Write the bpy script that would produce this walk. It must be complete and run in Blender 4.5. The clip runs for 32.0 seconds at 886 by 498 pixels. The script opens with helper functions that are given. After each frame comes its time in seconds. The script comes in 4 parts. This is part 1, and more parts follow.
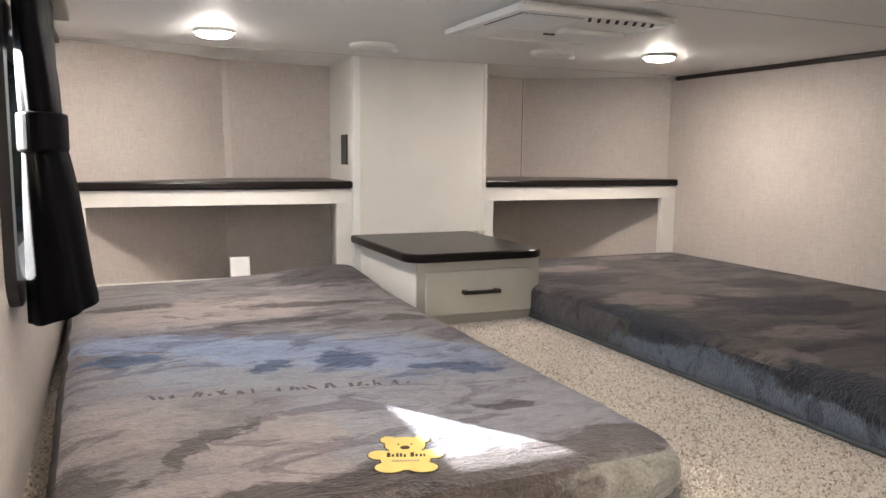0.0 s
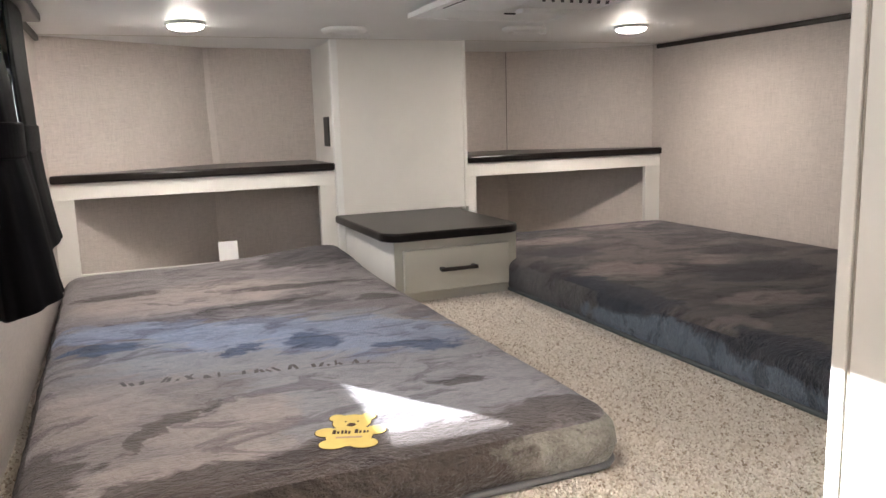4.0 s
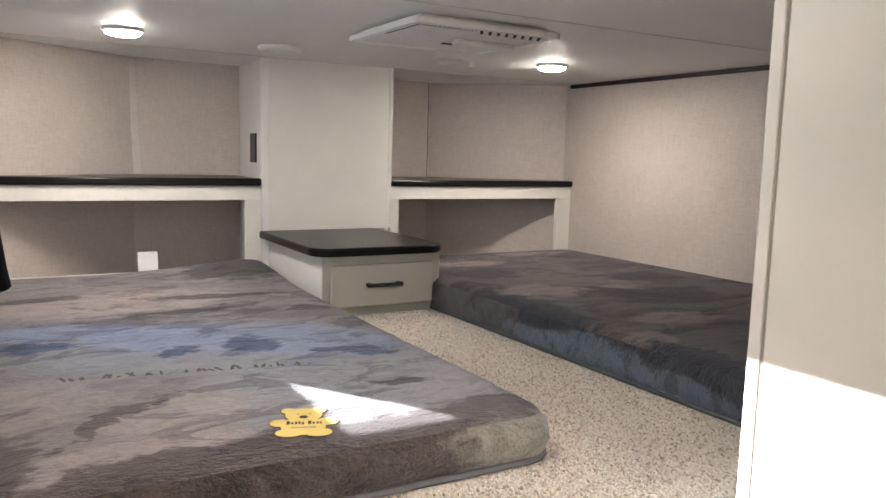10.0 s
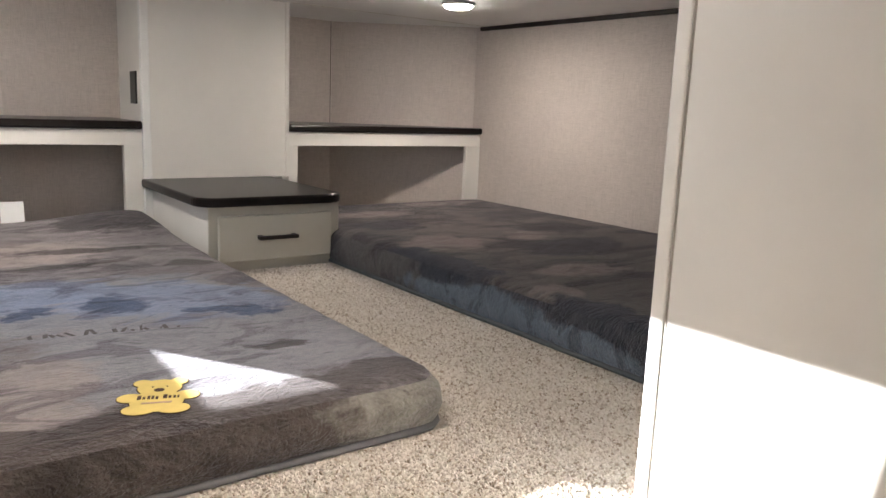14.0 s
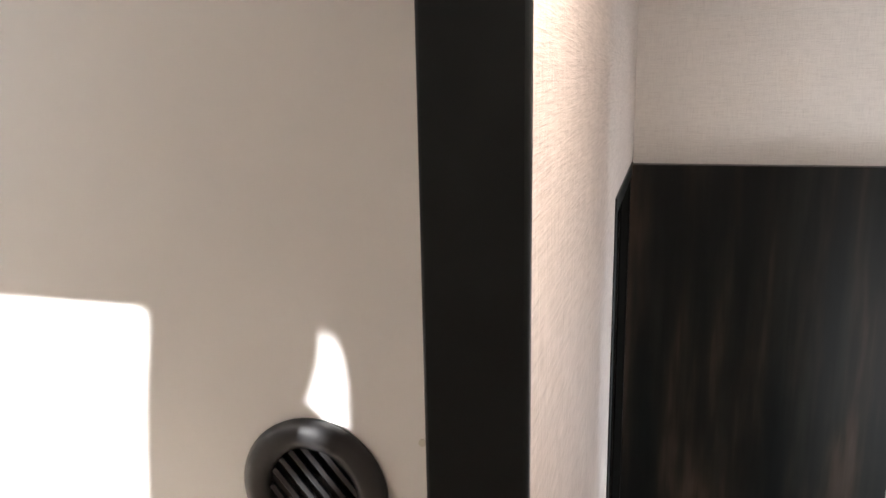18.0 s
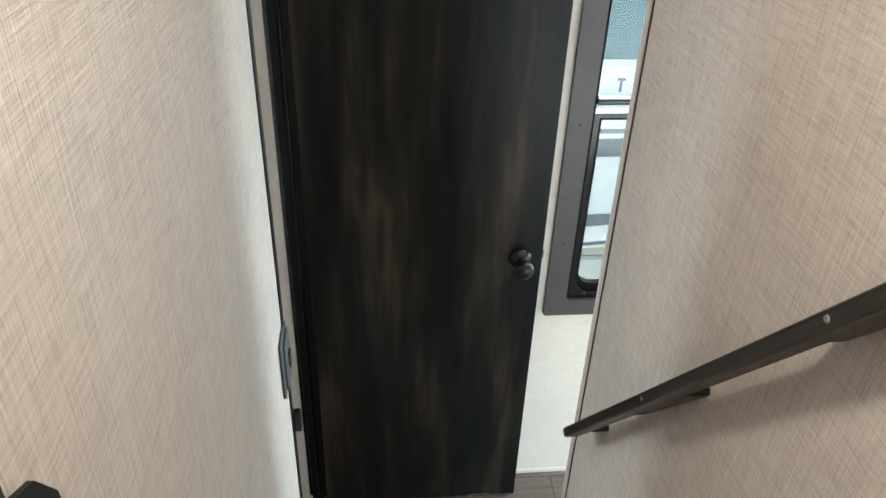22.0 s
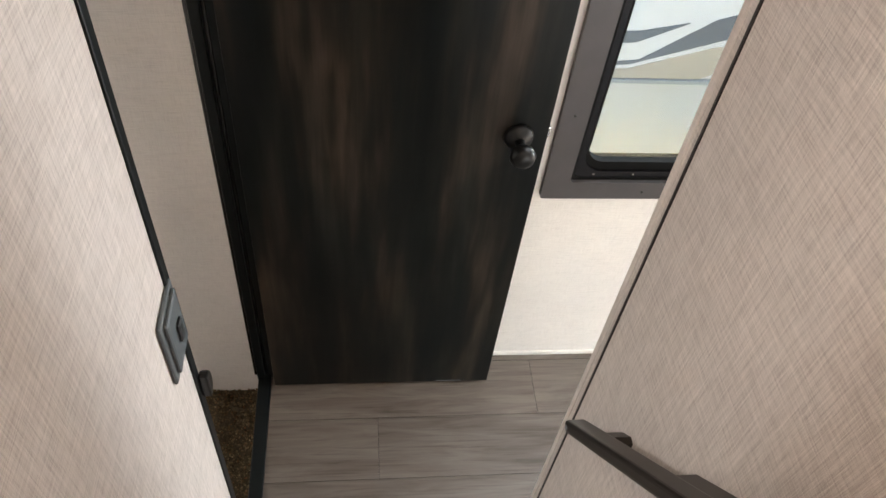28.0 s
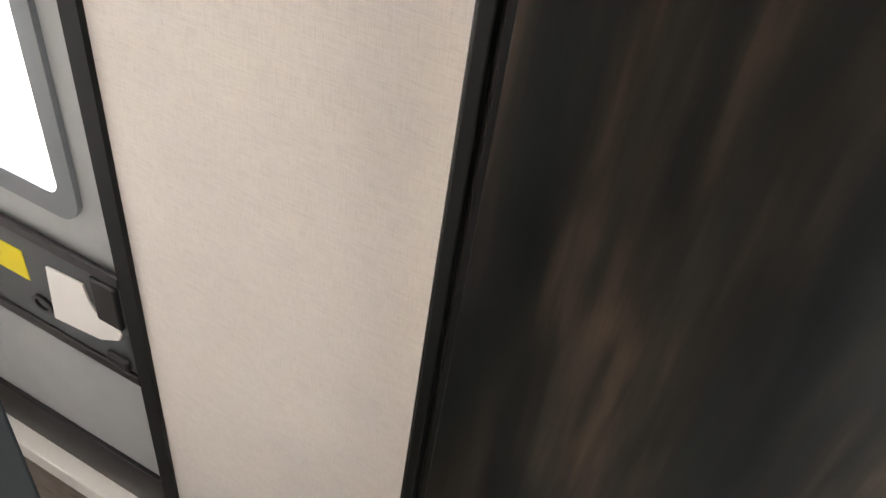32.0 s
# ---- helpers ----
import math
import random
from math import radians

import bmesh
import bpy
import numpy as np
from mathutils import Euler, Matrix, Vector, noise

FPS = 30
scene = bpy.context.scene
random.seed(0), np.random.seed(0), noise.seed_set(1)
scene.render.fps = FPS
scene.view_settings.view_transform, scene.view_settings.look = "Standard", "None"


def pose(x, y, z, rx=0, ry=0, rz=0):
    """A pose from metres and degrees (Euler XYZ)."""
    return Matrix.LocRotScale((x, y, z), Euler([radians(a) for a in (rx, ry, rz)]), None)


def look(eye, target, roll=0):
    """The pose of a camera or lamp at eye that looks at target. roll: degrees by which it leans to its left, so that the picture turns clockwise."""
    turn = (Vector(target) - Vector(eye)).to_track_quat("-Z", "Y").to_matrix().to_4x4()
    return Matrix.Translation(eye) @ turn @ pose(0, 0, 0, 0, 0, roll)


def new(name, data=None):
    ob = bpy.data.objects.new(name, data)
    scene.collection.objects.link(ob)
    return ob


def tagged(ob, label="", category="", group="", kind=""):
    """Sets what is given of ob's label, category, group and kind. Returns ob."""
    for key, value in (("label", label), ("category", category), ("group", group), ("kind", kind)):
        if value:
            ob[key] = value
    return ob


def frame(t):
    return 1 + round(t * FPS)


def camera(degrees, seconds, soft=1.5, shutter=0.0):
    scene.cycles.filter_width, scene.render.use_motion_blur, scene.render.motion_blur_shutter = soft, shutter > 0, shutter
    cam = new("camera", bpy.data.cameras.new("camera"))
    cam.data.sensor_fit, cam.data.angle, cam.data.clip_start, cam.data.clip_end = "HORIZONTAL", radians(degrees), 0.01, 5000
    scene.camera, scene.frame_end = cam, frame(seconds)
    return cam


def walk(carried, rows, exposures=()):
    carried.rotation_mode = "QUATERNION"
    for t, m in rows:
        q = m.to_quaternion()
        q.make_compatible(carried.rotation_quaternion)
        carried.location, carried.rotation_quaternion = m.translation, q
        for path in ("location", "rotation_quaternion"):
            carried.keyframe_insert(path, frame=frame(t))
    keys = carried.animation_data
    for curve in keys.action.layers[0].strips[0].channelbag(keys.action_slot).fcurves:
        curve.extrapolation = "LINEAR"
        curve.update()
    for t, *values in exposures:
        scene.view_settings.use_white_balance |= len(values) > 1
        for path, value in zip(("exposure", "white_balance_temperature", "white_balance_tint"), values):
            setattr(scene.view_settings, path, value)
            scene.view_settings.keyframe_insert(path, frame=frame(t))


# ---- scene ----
cam = camera(60.37, 32.0)
# seconds, place in metres, yaw, pitch, roll in degrees
ROWS = [
    (0.0, 0.085, 0.666, 2.110, -23.53, -7.20, -0.61),
    (0.5, 0.097, 0.661, 2.123, -22.82, -7.83, 0.25),
    (1.0, 0.121, 0.670, 2.116, -21.18, -8.14, 0.95),
    (1.5, 0.155, 0.658, 2.123, -19.86, -8.50, 1.58),
    (2.0, 0.160, 0.648, 2.133, -20.59, -8.79, 1.55),
    (2.5, 0.184, 0.645, 2.121, -21.45, -8.06, 1.63),
    (4.5, 0.163, 0.547, 2.144, -23.21, -9.84, 1.38),
    (5.0, 0.154, 0.523, 2.138, -23.89, -9.87, 0.98),
    (5.5, 0.133, 0.501, 2.133, -23.22, -10.07, 0.89),
    (6.0, 0.111, 0.501, 2.131, -21.43, -10.59, 0.89),
    (6.5, 0.099, 0.487, 2.128, -19.71, -11.00, 0.99),
    (7.0, 0.084, 0.487, 2.120, -18.90, -11.05, 1.40),
    (7.5, 0.073, 0.480, 2.126, -19.33, -10.69, 1.85),
    (8.0, 0.069, 0.490, 2.124, -21.30, -9.63, 1.99),
    (8.5, 0.071, 0.528, 2.118, -24.91, -9.08, 1.19),
    (9.0, 0.059, 0.531, 2.111, -26.94, -8.21, -0.41),
    (9.5, 0.057, 0.540, 2.107, -28.69, -7.28, -1.54),
    (10.0, 0.060, 0.536, 2.108, -29.84, -6.99, -1.55),
    (10.5, 0.064, 0.544, 2.103, -30.52, -7.29, -1.69),
    (11.0, 0.067, 0.542, 2.102, -31.10, -7.90, -1.56),
    (11.5, 0.073, 0.542, 2.101, -31.72, -8.54, -1.11),
    (12.0, 0.073, 0.542, 2.102, -32.36, -9.04, -1.11),
    (12.5, 0.088, 0.556, 2.093, -33.10, -10.02, -1.01),
    (13.0, 0.143, 0.560, 2.101, -34.45, -11.44, -0.75),
    (13.5, 0.174, 0.609, 2.090, -35.39, -10.91, -1.77),
    (15.5, 0.150, 0.622, 2.094, -38.43, -8.82, -2.28),
    (16.0, 0.168, 0.587, 2.098, -43.09, -7.70, -1.60),
    (16.5, 0.194, 0.532, 2.104, -50.56, -8.08, -0.62),
    (17.0, 0.232, 0.510, 2.092, -60.01, -9.66, -0.12),
    (17.5, 0.304, 0.472, 2.058, -66.40, -10.68, 1.01),
    (18.0, 0.334, 0.463, 2.050, -73.74, -12.64, 1.07),
    (18.5, 0.357, 0.456, 2.054, -78.92, -14.77, 1.49),
    (19.0, 0.390, 0.426, 2.052, -84.42, -17.14, 2.19),
    (19.5, 0.409, 0.417, 2.036, -88.92, -19.87, 1.94),
    (20.0, 0.429, 0.408, 2.028, -91.55, -22.33, 1.43),
    (20.5, 0.451, 0.398, 2.026, -93.41, -25.40, 0.79),
    (21.0, 0.481, 0.393, 2.011, -94.21, -28.47, -1.03),
    (21.5, 0.516, 0.384, 1.997, -94.54, -31.28, -1.88),
    (22.0, 0.533, 0.376, 1.979, -94.96, -33.16, -1.72),
    (22.5, 0.557, 0.367, 1.967, -94.87, -35.16, -1.56),
    (23.0, 0.563, 0.367, 1.955, -94.33, -37.52, -1.47),
    (23.5, 0.568, 0.363, 1.941, -93.96, -39.72, -1.39),
    (24.0, 0.579, 0.357, 1.925, -93.85, -41.81, -1.24),
    (24.5, 0.597, 0.352, 1.911, -93.73, -43.83, -0.83),
    (26.5, 0.757, 0.337, 1.857, -94.19, -48.09, -1.66),
    (27.0, 0.844, 0.340, 1.828, -95.82, -48.23, -2.31),
    (27.5, 0.935, 0.337, 1.819, -95.60, -49.10, -3.53),
    (28.0, 1.023, 0.322, 1.864, -94.45, -49.59, -4.90),
    (28.5, 1.119, 0.309, 1.902, -93.89, -49.77, -4.77),
    (29.0, 1.162, 0.295, 1.919, -90.47, -49.32, -6.83),
    (29.5, 1.198, 0.300, 1.880, -85.88, -48.27, -9.08),
    (30.0, 1.269, 0.318, 1.832, -82.29, -46.58, -11.10),
    (30.5, 1.303, 0.329, 1.842, -80.14, -44.06, -10.00),
    (31.0, 1.375, 0.340, 1.786, -75.82, -42.85, -9.07),
    (31.5, 1.442, 0.350, 1.674, -68.70, -42.45, -9.80),
    (32.0, 1.496, 0.320, 1.640, -61.59, -40.73, -6.82),
]
EXPOSURES = [(0.0, 3.56, 6300, 10), (2.5, 3.54, 6300, 10), (5.0, 3.34, 6260, 10), (9.0, 3.36, 6260, 10), (12.0, 3.25, 6300, 10), (16.0, 3.12, 6250, 10),
             (18.0, 3.12, 6350, 12), (19.0, 3.04, 6300, 15), (20.0, 3.08, 6150, 6), (22.0, 3.30, 6060, -1), (24.5, 3.35, 6300, 1), (27.0, 3.36, 6750, 9), (29.0, 3.24, 6880, 12), (30.5, 3.72, 6980, 11), (32.0, 4.1, 6600, 10)]
walk(cam, [(t, pose(x, y, z, 90 + pitch, roll, yaw)) for t, x, y, z, yaw, pitch, roll in ROWS], EXPOSURES)

from mathutils import bvhtree

# ---------------------------------------------------------------- light
world = bpy.data.worlds.new("sky")
scene.world = world
world.use_nodes = True
sky = world.node_tree.nodes.new("ShaderNodeTexSky")
sky.sky_type = "NISHITA"
sky.sun_disc = False
sky.sun_elevation, sky.sun_rotation = radians(15), radians(-39)
back = world.node_tree.nodes["Background"]
back.inputs[1].default_value = 0.15
world.node_tree.links.new(sky.outputs[0], back.inputs[0])


def lamp(name, kind, m, energy, color=(1, 1, 1), **more):
    data = bpy.data.lights.new(name, kind)
    data.energy, data.color = energy, color
    for key, value in more.items():
        if key == "size":
            data.size = value
        elif key == "size_y":
            data.shape = "RECTANGLE"
            data.size_y = value
        elif key == "angle":
            data.angle = value
        elif key == "radius":
            data.shadow_soft_size = value
    ob = new(name, data)
    ob.matrix_world = m
    return ob


PUCK_W, STAIR_W, FILL_W, DAY_W, ENTRY_W, LOFT_W = 0.36, 0.76, 0.095, 1.3, 2.6, 0.50
SUN_FROM = Vector((-0.70, 0.875, 0.30))
lamp("sun", "SUN", look(SUN_FROM, (0, 0, 0)), 4.6, (1.0, 0.975, 0.94), angle=radians(0.5))

for x, y, w, tint in ((0.352, 2.79, 0.62, (1.0, 0.90, 0.82)), (1.690, 2.65, 1.0, (1.0, 0.86, 0.75))):
    lamp("puck_glow", "AREA", pose(x, y, 2.396), PUCK_W * w, tint, size=0.06)
lamp("stair_puck_glow", "AREA", pose(0.72, 0.36, 2.398), STAIR_W, (1.0, 0.82, 0.68), size=0.09)
# Two unseen lamps added to brighten the loft's near end and the south room.
lamp("unseen_fill_loft", "AREA", pose(0.40, 1.45, 2.398), FILL_W, (1.0, 0.90, 0.84), size=0.09)
lamp("unseen_fill_room", "AREA", pose(1.35, -1.20, 2.398), 0.6, (1.0, 0.95, 0.86), size=0.09)
lamp("window_day", "AREA", look((2.262, -0.345, 1.2), (1.0, -0.345, 0.6)), DAY_W, (0.93, 0.97, 1.0), size=0.36, size_y=0.95)
lamp("room_day_east", "AREA", look((2.262, -1.75, 0.80), (1.0, -1.2, -0.1)), 15.0, (0.86, 0.94, 1.0), size=0.9, size_y=0.9)
# Added lamp in an unseen west opening, for the dark door's sheen.
lamp("added_day_west", "AREA", look((-0.107, -1.0, 0.55), (1.0, -0.95, 0.4)), 1.5, (0.84, 0.92, 1.0), size=1.0, size_y=1.0)
lamp("entry_day", "AREA", look((2.262, 1.63, 1.0), (1.0, 1.5, 0.8)), ENTRY_W, (0.95, 0.98, 1.0), size=0.4, size_y=0.62)
lamp("loft_day", "AREA", look((-0.10, 2.21, 2.1), (1.0, 2.21, 1.7)), LOFT_W, (0.80, 0.90, 1.0), size=0.74, size_y=0.3)

# ---------------------------------------------------------------- materials
MATS = {}


def mat(name, color, rough=0.6, metal=0.0, build=None, spec=0.5):
    m = bpy.data.materials.new(name)
    m.use_nodes = True
    b = m.node_tree.nodes["Principled BSDF"]
    b.inputs["Base Color"].default_value = (*color, 1)
    b.inputs["Roughness"].default_value = rough
    b.inputs["Metallic"].default_value = metal
    b.inputs["Specular IOR Level"].default_value = spec
    MATS[name] = m
    if build:
        build(m.node_tree, b)
    return m


def node(t, kind, **values):
    n = t.nodes.new(kind)
    for key, value in values.items():
        n.inputs[key.replace("_", " ")].default_value = value
    return n


def coords(t, scale=(1, 1, 1)):
    g = t.nodes.new("ShaderNodeNewGeometry")
    mp = t.nodes.new("ShaderNodeMapping")
    mp.inputs["Scale"].default_value = scale
    t.links.new(g.outputs["Position"], mp.inputs["Vector"])
    return mp.outputs["Vector"]


def noise_tex(t, scale, detail=4, rough=0.6, stretch=(1, 1, 1)):
    n = node(t, "ShaderNodeTexNoise", Scale=scale, Detail=detail, Roughness=rough)
    t.links.new(coords(t, stretch), n.inputs["Vector"])
    return n.outputs["Fac"]


def ramp(t, fac, stops):
    r = t.nodes.new("ShaderNodeValToRGB")
    while len(r.color_ramp.elements) < len(stops):
        r.color_ramp.elements.new(0.5)
    for e, (p, c) in zip(r.color_ramp.elements, stops):
        e.position, e.color = p, (*c, 1)
    t.links.new(fac, r.inputs["Fac"])
    return r.outputs["Color"]


def mixc(t, fac, a, b, mode="MIX"):
    n = t.nodes.new("ShaderNodeMix")
    n.data_type, n.blend_type = "RGBA", mode
    for value, i in ((fac, 0), (a, 6), (b, 7)):
        if isinstance(value, (int, float)):
            n.inputs[i].default_value = value
        elif isinstance(value, tuple):
            n.inputs[i].default_value = (*value, 1)
        else:
            t.links.new(value, n.inputs[i])
    return n.outputs[2]


def bump(t, b, height, strength=0.3, dist=0.002):
    n = node(t, "ShaderNodeBump", Strength=strength, Distance=dist)
    t.links.new(height, n.inputs["Height"])
    t.links.new(n.outputs[0], b.inputs["Normal"])


def math_node(t, op, a, b):
    n = t.nodes.new("ShaderNodeMath")
    n.operation = op
    for i, value in enumerate((a, b)):
        if isinstance(value, (int, float)):
            n.inputs[i].default_value = value
        else:
            t.links.new(value, n.inputs[i])
    return n.outputs[0]


def linen(color, dark, contrast=1.0, fibre=1.0, relief=0.45):
    """Wallpaper with a linen weave: crossed long fibres, a few pale slubs and soft blotches."""
    def build(t, b):
        h = noise_tex(t, 55 * fibre, 3, 0.65, (0.55, 0.55, 11))
        v = noise_tex(t, 55 * fibre, 3, 0.65, (11, 11, 0.45))
        h2 = noise_tex(t, 95 * fibre, 2, 0.6, (0.5, 0.5, 9))
        v2 = noise_tex(t, 95 * fibre, 2, 0.6, (9, 9, 0.4))
        weave = math_node(t, "ADD", math_node(t, "ADD", h, v), math_node(t, "MULTIPLY", math_node(t, "ADD", h2, v2), 0.6))
        fac = math_node(t, "MULTIPLY", weave, 0.3125)
        hi = tuple(min(1, c * (1 + 0.16 * contrast)) for c in color)
        col = ramp(t, fac, [(0.40, dark), (0.50, color), (0.61, hi)])
        blot = ramp(t, noise_tex(t, 4, 4), [(0.3, (0.92, 0.92, 0.925)), (0.7, (1.0, 1.0, 1.0))])
        t.links.new(mixc(t, 1.0, col, blot, "MULTIPLY"), b.inputs["Base Color"])
        bump(t, b, weave, relief, 0.0012)
    return build


def mottled(color, amount=0.06, scale=7, bumps=0.0, bscale=300):
    def build(t, b):
        lo = tuple(c * (1 - amount) for c in color)
        hi = tuple(min(1, c * (1 + amount * 0.6)) for c in color)
        t.links.new(ramp(t, noise_tex(t, scale, 5), [(0.3, lo), (0.7, hi)]), b.inputs["Base Color"])
        if bumps:
            bump(t, b, noise_tex(t, bscale, 3), bumps, 0.001)
    return build


mat("linen", (0.57, 0.515, 0.475), 0.55, build=linen((0.57, 0.512, 0.472), (0.47, 0.417, 0.385)))
mat("linen_hall", (0.57, 0.515, 0.475), 0.55, build=linen((0.565, 0.508, 0.470), (0.43, 0.378, 0.347), 1.35, 0.72, 0.58))
# Paler linen; on the east wall its paleness stands for daylight.
mat("linen_light", (0.72, 0.70, 0.66), 0.6, build=linen((0.72, 0.688, 0.655), (0.62, 0.588, 0.56), 0.5))
mat("linen_seam", (0.63, 0.575, 0.535), 0.6, build=linen((0.63, 0.575, 0.535), (0.54, 0.49, 0.455), 0.6))
mat("linen_shadow", (0.30, 0.28, 0.25), 0.8, build=mottled((0.30, 0.28, 0.25), 0.1, 30))
mat("seam_brown", (0.10, 0.085, 0.075), 0.8)
mat("ceiling_vinyl", (0.80, 0.80, 0.79), 0.5, build=mottled((0.80, 0.80, 0.79), 0.03, 4, 0.06, 180))
mat("white_panel", (0.76, 0.74, 0.70), 0.5, build=mottled((0.76, 0.74, 0.70), 0.04, 6, 0.05, 250))
mat("cream_board", (0.67, 0.665, 0.645), 0.38, build=mottled((0.67, 0.665, 0.645), 0.04, 5, 0.04, 200))
mat("drawer_paint", (0.56, 0.54, 0.47), 0.45, build=mottled((0.56, 0.54, 0.47), 0.03, 8))
mat("dark_top", (0.010, 0.0075, 0.007), 0.30, build=mottled((0.010, 0.0075, 0.007), 0.3, 20), spec=0.2)
mat("dark_trim", (0.018, 0.012, 0.011), 0.45, build=mottled((0.018, 0.013, 0.012), 0.3, 30))
mat("black_plastic", (0.012, 0.012, 0.013), 0.35, build=mottled((0.012, 0.012, 0.013), 0.2, 40))
mat("black_trim", (0.004, 0.0056, 0.006), 0.40, build=mottled((0.004, 0.0056, 0.006), 0.25, 25), spec=0.2)
mat("knob_black", (0.004, 0.004, 0.004), 0.32, spec=0.3)
mat("white_plastic", (0.80, 0.80, 0.78), 0.4)
mat("dark_slot", (0.02, 0.02, 0.02), 0.8)
mat("bronze_metal", (0.045, 0.038, 0.033), 0.38, 0.7)
mat("raw_wood", (0.45, 0.30, 0.20), 0.7, build=mottled((0.45, 0.30, 0.20), 0.2, 60))
mat("curtain_cloth", (0.008, 0.008, 0.010), 0.62, build=mottled((0.0022, 0.0022, 0.003), 0.3, 60, 0.2, 900), spec=0.06)
mat("window_frame_dark", (0.055, 0.050, 0.052), 0.45, build=mottled((0.055, 0.050, 0.052), 0.1, 20))
mat("rubber", (0.010, 0.010, 0.010), 0.4, spec=0.35)
mat("sash_black", (0.006, 0.006, 0.007), 0.16, spec=0.3)
mat("seal", (0.006, 0.006, 0.006), 0.75, spec=0.08)
mat("yellow_felt", (0.70, 0.54, 0.17), 0.9, build=mottled((0.70, 0.54, 0.17), 0.08, 60))
mat("brown_print", (0.06, 0.03, 0.015), 0.9)
mat("paper", (0.85, 0.85, 0.85), 0.7)
mat("grey_door", (0.36, 0.38, 0.39), 0.45, build=mottled((0.36, 0.38, 0.39), 0.04, 10))
mat("jamb_black", (0.009, 0.0095, 0.010), 0.22, build=mottled((0.009, 0.0095, 0.010), 0.25, 25), spec=0.6)
mat("grey_rim", (0.16, 0.18, 0.20), 0.4)
mat("latch_grey", (0.10, 0.105, 0.11), 0.45)
mat("grey_dark", (0.07, 0.08, 0.085), 0.45)
mat("yellow_sticker", (0.80, 0.66, 0.02), 0.5)
mat("orange_sticker", (0.36, 0.235, 0.14), 0.5)
mat("blue_sticker", (0.14, 0.23, 0.34), 0.5)
mat("chrome", (0.6, 0.6, 0.6), 0.2, 1.0)
mat("rv_white", (0.82, 0.82, 0.80), 0.3, build=mottled((0.82, 0.82, 0.80), 0.02, 2))
mat("rv_grey", (0.16, 0.18, 0.20), 0.35)
mat("rv_tan", (0.52, 0.46, 0.37), 0.35)
mat("rv_silver", (0.62, 0.62, 0.58), 0.35)
mat("blue_glass", (0.05, 0.13, 0.14), 0.15, spec=0.3)
mat("gravel", (0.44, 0.40, 0.33), 0.95, build=mottled((0.56, 0.50, 0.41), 0.85, 95, 0.8, 110))


def glass_mat(name, tint):
    m = bpy.data.materials.new(name)
    m.use_nodes = True
    t = m.node_tree
    t.nodes.clear()
    out, mixer = t.nodes.new("ShaderNodeOutputMaterial"), t.nodes.new("ShaderNodeMixShader")
    tr, gl = t.nodes.new("ShaderNodeBsdfTransparent"), t.nodes.new("ShaderNodeBsdfGlossy")
    tr.inputs[0].default_value = (*tint, 1)
    gl.inputs["Roughness"].default_value = 0.02
    fr = t.nodes.new("ShaderNodeLayerWeight")
    up = math_node(t, "POWER", fr.outputs["Facing"], 5.0)
    t.links.new(math_node(t, "ADD", math_node(t, "MULTIPLY", up, 0.5), 0.03), mixer.inputs[0])
    t.links.new(tr.outputs[0], mixer.inputs[1])
    t.links.new(gl.outputs[0], mixer.inputs[2])
    t.links.new(mixer.outputs[0], out.inputs[0])
    MATS[name] = m


glass_mat("glass", (0.73, 0.76, 0.765))
glass_mat("tinted_glass", (0.035, 0.045, 0.048))


def lens_mat():
    m = bpy.data.materials.new("lamp_lens")
    m.use_nodes = True
    b = m.node_tree.nodes["Principled BSDF"]
    b.inputs["Base Color"].default_value = (0.9, 0.9, 0.88, 1)
    b.inputs["Emission Color"].default_value = (1.0, 0.90, 0.78, 1)
    b.inputs["Emission Strength"].default_value = 14
    MATS["lamp_lens"] = m


lens_mat()


def carpet_build(t, b):
    fine = noise_tex(t, 160, 3, 0.7)
    mid = noise_tex(t, 45, 4, 0.7)
    col = ramp(t, fine, [(0.32, (0.62, 0.54, 0.46)), (0.45, (0.80, 0.73, 0.65)), (0.60, (0.92, 0.88, 0.82))])
    t.links.new(mixc(t, 1.0, col, ramp(t, mid, [(0.3, (0.78, 0.76, 0.74)), (0.7, (1, 1, 1))]), "MULTIPLY"), b.inputs["Base Color"])
    bump(t, b, math_node(t, "ADD", fine, mid), 0.9, 0.012)


mat("carpet", (0.5, 0.43, 0.35), 1.0, build=carpet_build, spec=0.1)


